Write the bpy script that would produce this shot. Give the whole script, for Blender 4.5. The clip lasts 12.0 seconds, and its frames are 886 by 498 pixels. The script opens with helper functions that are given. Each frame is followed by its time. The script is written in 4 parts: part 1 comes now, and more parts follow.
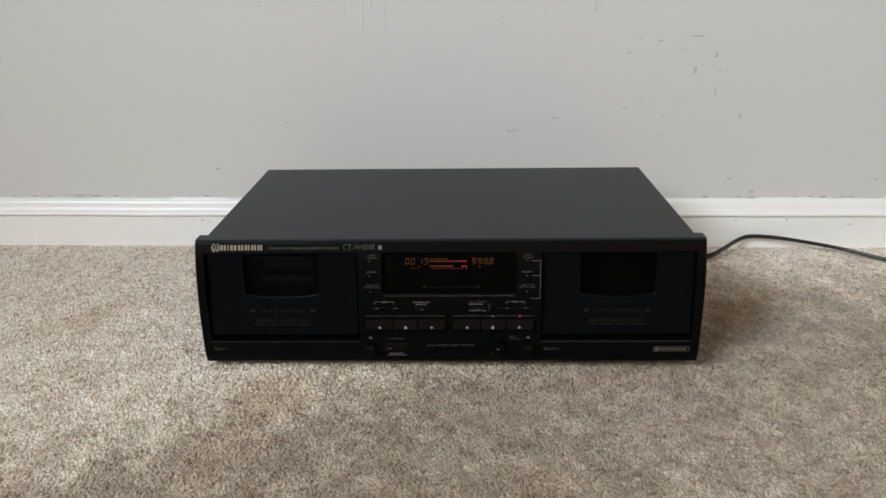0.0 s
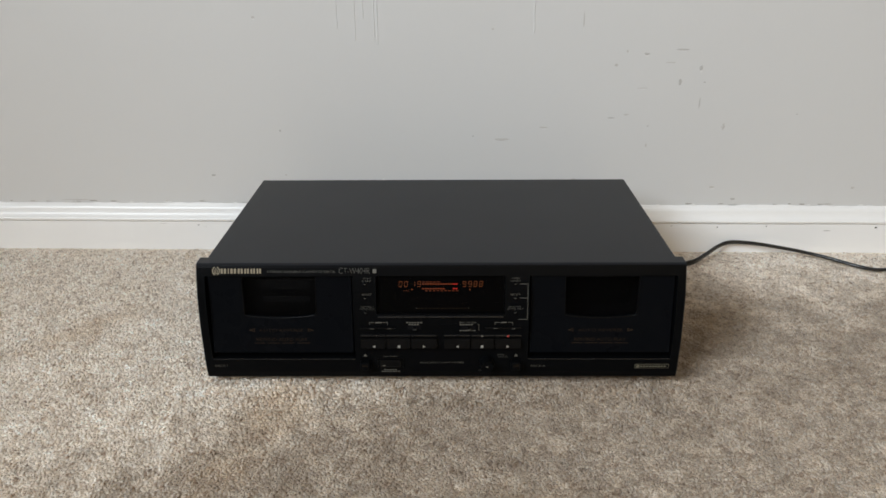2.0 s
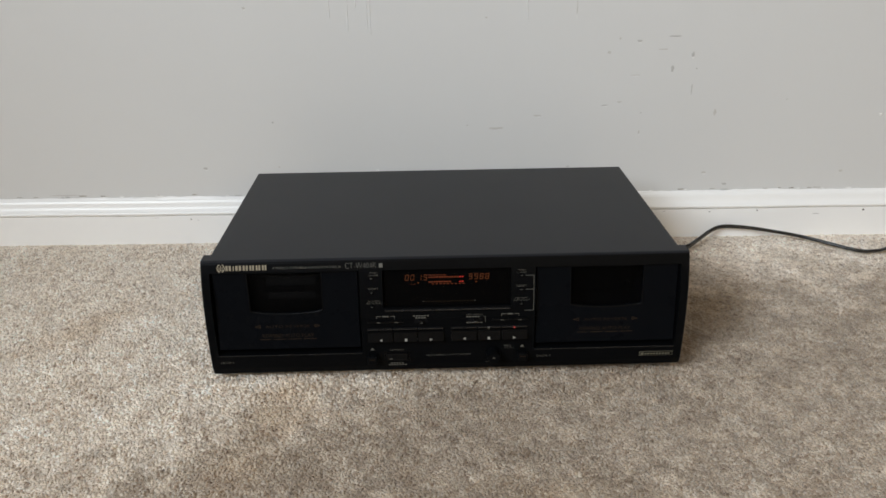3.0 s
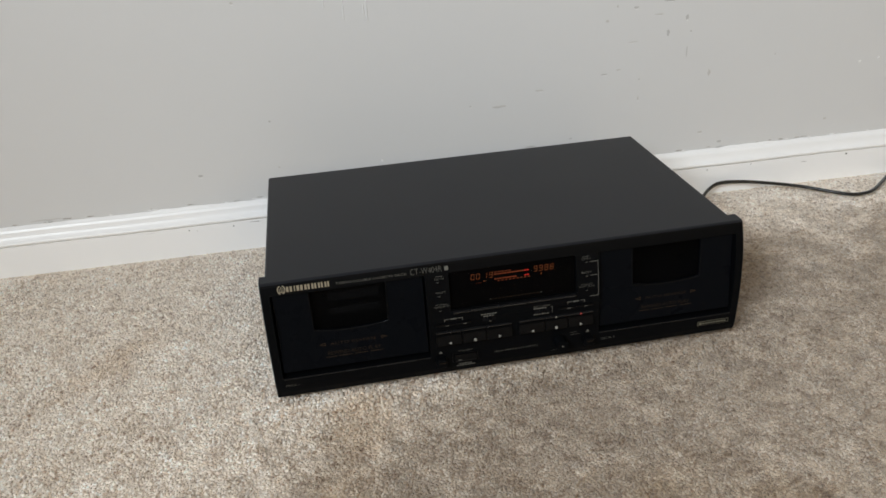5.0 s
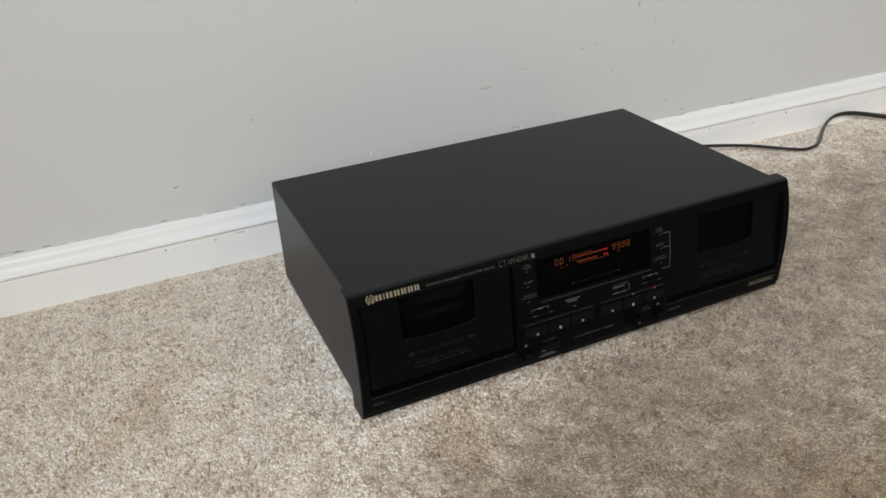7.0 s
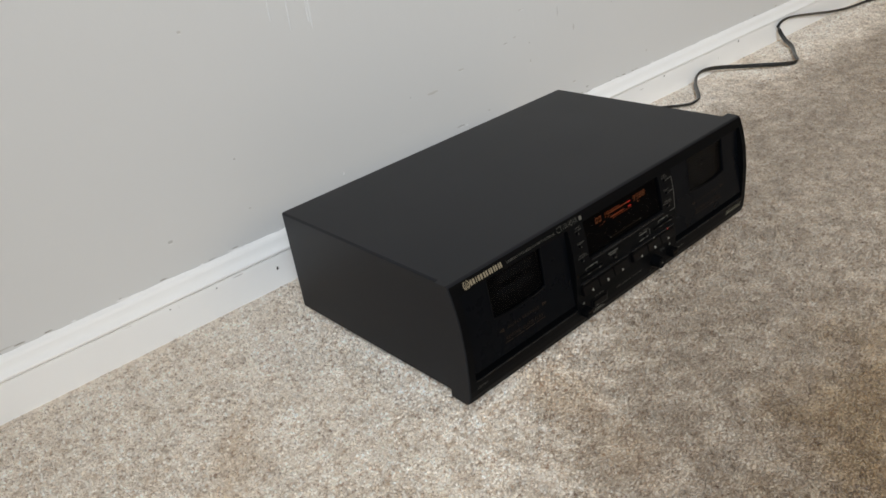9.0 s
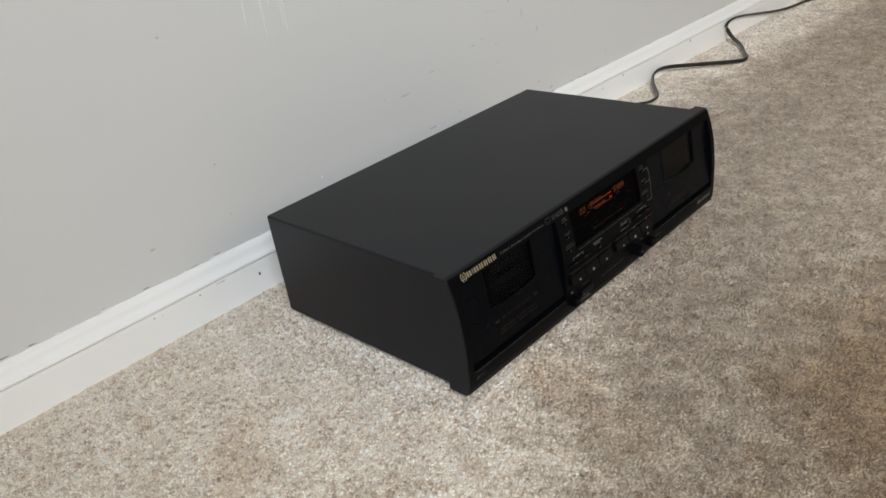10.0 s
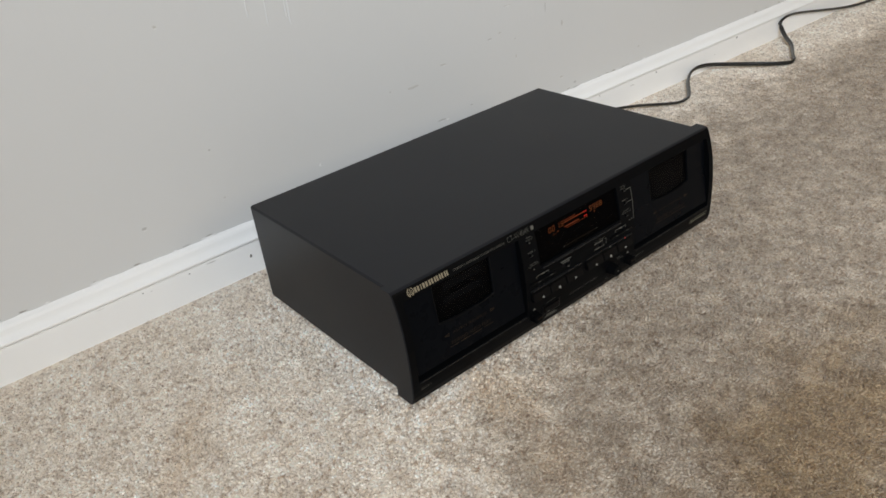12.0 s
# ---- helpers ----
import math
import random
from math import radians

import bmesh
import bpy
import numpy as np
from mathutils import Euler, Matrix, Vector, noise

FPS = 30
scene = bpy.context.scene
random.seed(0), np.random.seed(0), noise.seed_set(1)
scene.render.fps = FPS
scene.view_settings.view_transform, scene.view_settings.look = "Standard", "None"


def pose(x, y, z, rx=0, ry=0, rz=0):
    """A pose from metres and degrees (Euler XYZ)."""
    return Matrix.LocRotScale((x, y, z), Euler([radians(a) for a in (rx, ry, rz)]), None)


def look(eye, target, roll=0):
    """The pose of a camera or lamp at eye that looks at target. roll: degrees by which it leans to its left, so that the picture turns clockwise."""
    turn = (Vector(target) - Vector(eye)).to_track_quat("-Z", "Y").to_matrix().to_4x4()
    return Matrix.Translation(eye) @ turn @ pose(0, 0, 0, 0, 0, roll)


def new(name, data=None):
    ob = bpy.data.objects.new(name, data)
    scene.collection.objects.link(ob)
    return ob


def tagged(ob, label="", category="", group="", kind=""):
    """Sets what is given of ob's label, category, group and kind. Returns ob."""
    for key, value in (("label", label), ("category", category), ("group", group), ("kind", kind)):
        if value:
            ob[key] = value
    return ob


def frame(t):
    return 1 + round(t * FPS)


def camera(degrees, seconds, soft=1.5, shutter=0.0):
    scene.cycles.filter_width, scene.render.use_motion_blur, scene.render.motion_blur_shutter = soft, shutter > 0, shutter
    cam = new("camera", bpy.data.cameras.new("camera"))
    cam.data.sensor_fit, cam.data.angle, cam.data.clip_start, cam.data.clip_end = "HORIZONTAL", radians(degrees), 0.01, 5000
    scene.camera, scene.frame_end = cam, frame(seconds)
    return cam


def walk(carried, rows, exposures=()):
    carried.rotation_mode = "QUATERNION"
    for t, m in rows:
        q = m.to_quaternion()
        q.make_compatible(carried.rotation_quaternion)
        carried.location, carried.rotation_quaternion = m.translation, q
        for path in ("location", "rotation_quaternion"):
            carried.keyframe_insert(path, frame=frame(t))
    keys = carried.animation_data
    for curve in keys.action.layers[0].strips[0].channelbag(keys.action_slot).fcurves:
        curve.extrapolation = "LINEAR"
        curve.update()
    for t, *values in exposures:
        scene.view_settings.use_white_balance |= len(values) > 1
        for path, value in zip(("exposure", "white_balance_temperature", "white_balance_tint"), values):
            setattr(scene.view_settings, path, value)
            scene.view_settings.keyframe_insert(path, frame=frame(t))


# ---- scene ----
cam = camera(58.8, 12.0, 1.6)
PATH = [
    (0, (0.012, -0.607, 0.328), (-0.04, 1.27, -0.361), -0.8),
    (0.5, (0.012, -0.613, 0.363), (-0.037, 1.249, -0.367), -0.8),
    (1, (0.011, -0.615, 0.379), (-0.032, 1.239, -0.37), -0.7),
    (1.5, (0.01, -0.614, 0.382), (-0.026, 1.236, -0.377), -0.6),
    (2, (0.01, -0.615, 0.384), (-0.013, 1.23, -0.387), -0.4),
    (2.5, (0.003, -0.611, 0.385), (0.006, 1.226, -0.405), -0.3),
    (3, (-0.017, -0.612, 0.393), (0.025, 1.215, -0.42), -0.7),
    (3.2, (-0.025, -0.614, 0.395), (0.033, 1.211, -0.422), -1.0),
    (4.8, (-0.13, -0.581, 0.419), (0.101, 1.186, -0.489), -3.7),
    (5, (-0.146, -0.57, 0.422), (0.126, 1.187, -0.495), -3.5),
    (5.5, (-0.182, -0.54, 0.426), (0.179, 1.187, -0.516), -3.0),
    (6, (-0.229, -0.509, 0.417), (0.242, 1.181, -0.542), -2.7),
    (6.5, (-0.28, -0.491, 0.408), (0.301, 1.164, -0.552), -2.7),
    (7, (-0.333, -0.47, 0.411), (0.358, 1.145, -0.545), -3.0),
    (8.8, (-0.509, -0.402, 0.409), (0.569, 1.007, -0.514), -8.0),
    (9, (-0.525, -0.397, 0.411), (0.582, 0.989, -0.515), -8.5),
    (9.5, (-0.542, -0.383, 0.406), (0.628, 0.95, -0.517), -9.0),
    (10, (-0.562, -0.381, 0.409), (0.648, 0.919, -0.511), -8.7),
    (10.5, (-0.57, -0.383, 0.413), (0.649, 0.912, -0.502), -8.0),
    (11, (-0.559, -0.387, 0.419), (0.638, 0.918, -0.509), -7.2),
    (11.5, (-0.527, -0.408, 0.43), (0.607, 0.936, -0.523), -6.9),
    (12, (-0.48, -0.44, 0.443), (0.553, 0.954, -0.551), -7.0),
]
# the deck stands a hair askew to the wall and floor
LEVEL = pose(0, 0, 0.004, 0, -0.3, 0.4)
walk(cam, [(t, LEVEL @ look(eye, target, roll)) for t, eye, target, roll in PATH])

# ---------------------------------------------------------------- light
ROOM_W, ROOM_E, ROOM_S, ROOM_N, ROOM_H = -1.6, 2.9, -3.0, 0.3245, 2.6
world = bpy.data.worlds.new("sky")
scene.world = world
world.use_nodes = True
wn = world.node_tree.nodes
sky = wn.new("ShaderNodeTexSky")
sky.sky_type = 'NISHITA'
sky.sun_disc = False
sky.sun_elevation, sky.sun_rotation = radians(38), radians(150)
world.node_tree.links.new(sky.outputs[0], wn["Background"].inputs[0])
wn["Background"].inputs[1].default_value = 0.08
scene.view_settings.exposure = 0.0


def window_lamp(name, x0, x1, z0, z1, at, toward, power, colour, spread=180):
    """An area lamp at one window opening, for daylight or an added fill."""
    data = bpy.data.lights.new(name, 'AREA')
    data.shape, data.size, data.size_y = 'RECTANGLE', x1 - x0, z1 - z0
    data.energy, data.color, data.spread = power, colour, radians(spread)
    ob = new(name, data)
    ob.matrix_world = look(at, toward)
    return ob


WIN_S = (-0.2, 2.2, 0.85, 2.1)      # unseen south window, for the warm fill: x0, x1, z0, z1
WIN_W = (-2.25, -1.15, 1.10, 2.20)     # west window: y0, y1, z0, z1
# the orange south lamp is an added fill that warms the shaded parts
window_lamp("warm_fill_south", *WIN_S, (1.0, ROOM_S + 0.03, 1.475), (1.0, 0, 1.475), 15, (1.0, 0.72, 0.33))
window_lamp("daylight_west", *WIN_W, (ROOM_W + 0.30, -1.66, 1.66), (1.20, 0.10, 0.20), 25.5, (0.84, 0.92, 1.0), 97)


# ---------------------------------------------------------------- materials
def material(name, colour, rough=0.5, metal=0.0, coat=0.0, spec=0.5):
    m = bpy.data.materials.new(name)
    m.use_nodes = True
    b = m.node_tree.nodes["Principled BSDF"]
    b.inputs["Base Color"].default_value = (*colour, 1)
    b.inputs["Roughness"].default_value = rough
    b.inputs["Metallic"].default_value = metal
    b.inputs["Coat Weight"].default_value = coat
    b.inputs["Specular IOR Level"].default_value = spec
    return m


def noise_node(m, scale, detail=4.0, rough=0.55, stretch=None):
    n, l = m.node_tree.nodes, m.node_tree.links
    co = n.new("ShaderNodeTexCoord")
    t = n.new("ShaderNodeTexNoise")
    t.inputs["Scale"].default_value = scale
    t.inputs["Detail"].default_value = detail
    t.inputs["Roughness"].default_value = rough
    if stretch:
        mp = n.new("ShaderNodeMapping")
        mp.inputs["Scale"].default_value = stretch
        l.new(co.outputs["Object"], mp.inputs[0])
        l.new(mp.outputs[0], t.inputs[0])
    else:
        l.new(co.outputs["Object"], t.inputs[0])
    return t


def ramp(m, source, stops):
    n, l = m.node_tree.nodes, m.node_tree.links
    r = n.new("ShaderNodeValToRGB")
    els = r.color_ramp.elements
    while len(els) < len(stops):
        els.new(0.5)
    for e, (p, c) in zip(els, stops):
        e.position = p
        e.color = (*c, 1) if len(c) == 3 else c
    l.new(source, r.inputs[0])
    return r


def tint(m, a, b, fac_socket, blend='MIX'):
    n, l = m.node_tree.nodes, m.node_tree.links
    x = n.new("ShaderNodeMix")
    x.data_type, x.blend_type = 'RGBA', blend
    for sock, v in ((x.inputs[6], a), (x.inputs[7], b)):
        if isinstance(v, tuple):
            sock.default_value = (*v, 1)
        else:
            l.new(v, sock)
    if isinstance(fac_socket, float):
        x.inputs[0].default_value = fac_socket
    else:
        l.new(fac_socket, x.inputs[0])
    return x.outputs[2]


def bump(m, height, strength, distance, prior=None):
    n, l = m.node_tree.nodes, m.node_tree.links
    b = n.new("ShaderNodeBump")
    b.inputs["Strength"].default_value = strength
    b.inputs["Distance"].default_value = distance
    l.new(height, b.inputs["Height"])
    if prior:
        l.new(prior, b.inputs["Normal"])
    return b.outputs[0]


def wire(m, socket, name):
    m.node_tree.links.new(socket, m.node_tree.nodes["Principled BSDF"].inputs[name])


def rough_range(m, source, lo, hi):
    n, l = m.node_tree.nodes, m.node_tree.links
    r = n.new("ShaderNodeMapRange")
    r.inputs["To Min"].default_value, r.inputs["To Max"].default_value = lo, hi
    l.new(source, r.inputs[0])
    wire(m, r.outputs[0], "Roughness")


def wall_paint():
    m = material("satin_wall_paint", (0.56, 0.545, 0.52), 0.42)
    big, fine = noise_node(m, 2.2, 3), noise_node(m, 420, 3)
    roll = noise_node(m, 60, 2, 0.5, (1, 1, 0.5))
    wire(m, tint(m, (0.65, 0.653, 0.648), (0.68, 0.685, 0.682), big.outputs[0]), "Base Color")
    wire(m, bump(m, fine.outputs[0], 0.10, 0.0004, bump(m, roll.outputs[0], 0.10, 0.002)), "Normal")
    rough_range(m, roll.outputs[0], 0.36, 0.5)
    return m


def trim_paint():
    m = material("white_trim_paint", (0.80, 0.80, 0.785), 0.33)
    big, fine = noise_node(m, 9, 4), noise_node(m, 150, 3, 0.5, (0.25, 1, 1))
    wire(m, tint(m, (0.88, 0.885, 0.88), (0.93, 0.935, 0.93), big.outputs[0]), "Base Color")
    wire(m, bump(m, fine.outputs[0], 0.15, 0.0006), "Normal")
    return m


def carpet_yarn(name, tufted):
    m = material(name, (0.5, 0.45, 0.39), 0.42, spec=0.5)
    n, l = m.node_tree.nodes, m.node_tree.links
    co = n.new("ShaderNodeTexCoord")
    # every yarn end has its own shade
    pick = n.new("ShaderNodeNewGeometry").outputs["Random Per Island"] if tufted else noise_node(m, 330, 3, 0.7).outputs[0]
    each = ramp(m, pick, [(0.0, (0.44, 0.33, 0.25)), (0.10, (0.64, 0.52, 0.41)), (0.35, (0.85, 0.73, 0.605)), (0.75, (0.95, 0.845, 0.725)), (1.0, (0.99, 0.93, 0.85))])
    blotch = ramp(m, noise_node(m, 16, 5, 0.65).outputs[0], [(0.36, (0.86, 0.835, 0.805)), (0.48, (0.98, 0.975, 0.965)), (0.60, (1.03, 1.03, 1.03))])
    col = tint(m, each.outputs[0], blotch.outputs[0], 1.0, 'MULTIPLY')
    # brown dark of the gaps between clumps, put into the colour
    clump = ramp(m, noise_node(m, 170, 3, 0.7).outputs[0], [(0.36, (0.66, 0.595, 0.535)), (0.46, (1.05, 1.04, 1.03)), (0.60, (1.14, 1.14, 1.14))])
    col = tint(m, col, clump.outputs[0], 1.0, 'MULTIPLY')
    # trodden way across the floor, flattened, ragged-edged, with shade painted into its grey
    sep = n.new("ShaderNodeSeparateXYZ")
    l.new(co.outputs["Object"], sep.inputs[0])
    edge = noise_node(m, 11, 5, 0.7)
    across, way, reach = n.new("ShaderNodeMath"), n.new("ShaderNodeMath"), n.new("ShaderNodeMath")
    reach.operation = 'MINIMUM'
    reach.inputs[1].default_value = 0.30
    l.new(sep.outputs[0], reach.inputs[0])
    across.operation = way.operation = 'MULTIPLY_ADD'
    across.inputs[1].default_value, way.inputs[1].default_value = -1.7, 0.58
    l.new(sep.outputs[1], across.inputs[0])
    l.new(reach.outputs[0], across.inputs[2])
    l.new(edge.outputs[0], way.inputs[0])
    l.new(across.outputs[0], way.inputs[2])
    tread_shade = ramp(m, way.outputs[0], [(0.14, (1, 1, 1)), (0.30, (0.58, 0.56, 0.535)), (0.43, (0.43, 0.405, 0.375)), (0.80, (0.49, 0.465, 0.435))])
    col = tint(m, col, tread_shade.outputs[0], 1.0, 'MULTIPLY')
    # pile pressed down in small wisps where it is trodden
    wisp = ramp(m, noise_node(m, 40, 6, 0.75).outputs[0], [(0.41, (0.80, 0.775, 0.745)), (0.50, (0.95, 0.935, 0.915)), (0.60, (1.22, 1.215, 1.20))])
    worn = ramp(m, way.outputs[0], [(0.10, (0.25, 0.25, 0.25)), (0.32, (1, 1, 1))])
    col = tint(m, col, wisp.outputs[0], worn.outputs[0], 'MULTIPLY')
    # stains and painted shade: place, reach, how long and which way they run, colour
    for x, y, size, long, turn, shade in ((-0.145, -0.048, 0.034, 1.4, 70, (0.84, 0.78, 0.71)), (-0.165, -0.125, 0.030, 1.6, 60, (0.89, 0.84, 0.78)),
                                          # the olive one in front is a standing person's shade, painted in
                                          (-0.380, 0.085, 0.026, 3.0, 52, (0.85, 0.80, 0.745)), (0.00, -0.265, 0.105, 2.2, 12, (0.66, 0.565, 0.42)),
                                          # warm shade beside the deck's right side, put into the colour
                                          (0.300, 0.130, 0.035, 2.2, 60, (0.80, 0.74, 0.64))):
        place = n.new("ShaderNodeMapping")
        place.vector_type = 'TEXTURE'
        place.inputs["Location"].default_value = (x, y, 0)
        place.inputs["Rotation"].default_value = (0, 0, radians(turn))
        place.inputs["Scale"].default_value = (size * long, size, 1)
        l.new(co.outputs["Object"], place.inputs[0])
        away, rim = n.new("ShaderNodeVectorMath"), n.new("ShaderNodeMath")
        away.operation = 'LENGTH'
        l.new(place.outputs[0], away.inputs[0])
        rim.operation = 'MULTIPLY_ADD'
        rim.inputs[1].default_value = 2.2
        l.new(edge.outputs[0], rim.inputs[0])
        l.new(away.outputs["Value"], rim.inputs[2])
        fall = n.new("ShaderNodeMapRange")
        fall.interpolation_type = 'SMOOTHSTEP'
        for name_, value in (("From Min", 1.3), ("From Max", 2.3), ("To Min", 1.0), ("To Max", 0.0)):
            fall.inputs[name_].default_value = value
        l.new(rim.outputs[0], fall.inputs[0])
        col = tint(m, col, shade, fall.outputs[0], 'MULTIPLY')
    wire(m, col, "Base Color")
    if not tufted:
        wire(m, bump(m, noise_node(m, 380, 3, 0.7).outputs[0], 0.9, 0.003), "Normal")
    b = n["Principled BSDF"]
    b.inputs["Sheen Weight"].default_value = 0.15
    b.inputs["Subsurface Weight"].default_value = 0.6
    b.inputs["Subsurface Radius"].default_value = (1.0, 1.0, 1.0)
    b.inputs["Subsurface Scale"].default_value = 0.002
    b.inputs["Sheen Roughness"].default_value = 0.4
    return m


def black_plastic(name, colour=(0.0024, 0.0027, 0.0032), lo=0.34, hi=0.44, spec=0.05):
    m = material(name, colour, 0.36, spec=spec)
    fine, big = noise_node(m, 900, 2), noise_node(m, 25, 4)
    wire(m, bump(m, fine.outputs[0], 0.12, 0.0001), "Normal")
    rough_range(m, big.outputs[0], lo, hi)
    return m


def cover_paint():
    m = material("dark_grey_painted_steel", (0.028, 0.029, 0.031), 0.45, spec=0.21)
    fine, big = noise_node(m, 1600, 2), noise_node(m, 12, 4)
    wire(m, tint(m, (0.0074, 0.0086, 0.0114), (0.0090, 0.0102, 0.0134), big.outputs[0]), "Base Color")
    wire(m, bump(m, fine.outputs[0], 0.25, 0.00012), "Normal")
    rough_range(m, big.outputs[0], 0.36, 0.43)
    return m


def smoked_pane(name, clear, gloss_rough=0.06, ior=1.48, grey_film=0.0):
    """Smoked acrylic: tinted see-through with a glossy face."""
    m = bpy.data.materials.new(name)
    m.use_nodes = True
    n, l = m.node_tree.nodes, m.node_tree.links
    n.clear()
    out, mix = n.new("ShaderNodeOutputMaterial"), n.new("ShaderNodeMixShader")
    tr, gl, fr = n.new("ShaderNodeBsdfTransparent"), n.new("ShaderNodeBsdfGlossy"), n.new("ShaderNodeFresnel")
    tr.inputs[0].default_value = (clear, clear, clear, 1)
    gl.inputs["Roughness"].default_value = gloss_rough
    fr.inputs[0].default_value = ior
    l.new(fr.outputs[0], mix.inputs[0])
    # thin grey film mixed in for the dull reflection in a pane
    haze, film = n.new("ShaderNodeMixShader"), n.new("ShaderNodeBsdfDiffuse")
    haze.inputs[0].default_value = grey_film
    film.inputs[0].default_value = (0.3, 0.29, 0.28, 1)
    l.new(tr.outputs[0], haze.inputs[1])
    l.new(film.outputs[0], haze.inputs[2])
    l.new(haze.outputs[0], mix.inputs[1])
    l.new(gl.outputs[0], mix.inputs[2])
    l.new(mix.outputs[0], out.inputs[0])
    return m


def glow(name, colour, strength):
    m = bpy.data.materials.new(name)
    m.use_nodes = True
    b = m.node_tree.nodes["Principled BSDF"]
    b.inputs["Base Color"].default_value = (0.02, 0.01, 0.005, 1)
    b.inputs["Emission Color"].default_value = (*colour, 1)
    b.inputs["Emission Strength"].default_value = strength
    return m


M_WALL, M_TRIM = wall_paint(), trim_paint()
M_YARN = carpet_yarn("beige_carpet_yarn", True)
M_PANEL = black_plastic("satin_black_plastic")
M_DOOR = black_plastic("black_door_plastic", (0.0023, 0.0029, 0.0041), 0.24, 0.32, 0.055)
M_KEY = black_plastic("key_plastic", (0.0022, 0.0023, 0.0027), 0.28, 0.38, 0.14)
M_DARK = material("deep_black", (0.004, 0.004, 0.005), 0.6, spec=0.1)
M_FILTER = material("dark_display_filter", (0.0012, 0.0010, 0.0010), 0.6, spec=0.05)
M_COVER = cover_paint()
M_PANE = smoked_pane("smoked_window", 0.5, 0.20, 1.11, 0.001)
M_DISPLAY = smoked_pane("display_acrylic", 0.85, 0.2, 1.03)
M_GOLD = material("pale_gold_print", (0.25, 0.212, 0.145), 0.5, 0.1)
M_SILVER = material("grey_print", (0.112, 0.108, 0.093), 0.5)
M_MARK = material("white_key_print", (0.24, 0.235, 0.21), 0.5)
M_BRONZE = material("bronze_print", (0.030, 0.0195, 0.0115), 0.5, spec=0.1)
M_BADGE = material("dull_badge_print", (0.13, 0.12, 0.085), 0.5)
M_RED = material("red_print", (0.32, 0.04, 0.035), 0.5)
M_AMBER = glow("amber_segments", (1.0, 0.25, 0.055), 0.17)
M_BAR = glow("orange_level_bars", (1.0, 0.15, 0.02), 0.16)
M_AMBERDIM = glow("dim_amber_segments", (1.0, 0.17, 0.03), 0.13)
M_REDGLOW = glow("red_segments", (1.0, 0.03, 0.02), 0.5)
# paler than the other keys: light along thin edges put into the colour
M_EDGE = black_plastic("glossy_lit_edge", (0.011, 0.011, 0.0115), 0.22, 0.32, 0.4)
M_RUBBER = material("black_rubber", (0.015, 0.015, 0.015), 0.75)
M_CORD = material("black_cord_vinyl", (0.010, 0.011, 0.011), 0.27)
M_TAPE = material("grey_cassette_shell", (0.015, 0.015, 0.016), 0.4, spec=0.2)
M_SHELL = material("glossy_dark_shell", (0.004, 0.004, 0.0044), 0.34, spec=0.3)
M_PLATE = material("glossy_inner_plate", (0.003, 0.003, 0.003), 0.34, spec=0.17)
M_SCUFF = material("dark_scuff", (0.49, 0.485, 0.475), 0.6)
M_FAINT = material("faint_scuff", (0.56, 0.55, 0.53), 0.5)
M_CHIP = material("white_plaster_chip", (0.82, 0.82, 0.81), 0.7)
M_GLINT = material("lit_mark_rim", (0.76, 0.765, 0.76), 0.5)
M_CRACK = material("dirty_crack", (0.30, 0.275, 0.245), 0.8)
M_HOLE = material("dark_nail_hole", (0.05, 0.045, 0.04), 0.8)
# cream given to the unseen walls so that bounced light comes back warm
M_CREAM = material("warm_bounce_cream", (0.40, 0.33, 0.245), 0.6)
M_CEIL = material("ceiling_paint", (0.80, 0.79, 0.77), 0.9)
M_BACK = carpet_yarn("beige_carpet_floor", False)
M_GLASS = smoked_pane("clear_glass", 0.95, 0.02)


# ---------------------------------------------------------------- mesh helpers
def part(name, bm, mat, parent=None, label="", smooth=False):
    me = bpy.data.meshes.new(name)
    bm.normal_update()
    bm.to_mesh(me)
    bm.free()
    me.materials.append(mat)
    if smooth:
        for p in me.polygons:
            p.use_smooth = True
    ob = new(name, me)
    if parent is not None:
        ob.parent = parent
    return tagged(ob, label)


def add_box(bm, x0, x1, y0, y1, z0, z1, bevel=0.0, seg=2):
    """Adds one box, with rounded edges if bevel is given."""
    r = bmesh.ops.create_cube(bm, size=1.0)
    vs = r["verts"]
    for v in vs:
        v.co = Vector(((x0 + x1) / 2 + v.co.x * (x1 - x0), (y0 + y1) / 2 + v.co.y * (y1 - y0), (z0 + z1) / 2 + v.co.z * (z1 - z0)))
    if bevel:
        es = {e for v in vs for e in v.link_edges}
        bmesh.ops.bevel(bm, geom=list(es), offset=bevel, segments=seg, affect='EDGES', profile=0.5)
    return bm


def box(x0, x1, y0, y1, z0, z1, bevel=0.0, seg=2):
    return add_box(bmesh.new(), x0, x1, y0, y1, z0, z1, bevel, seg)


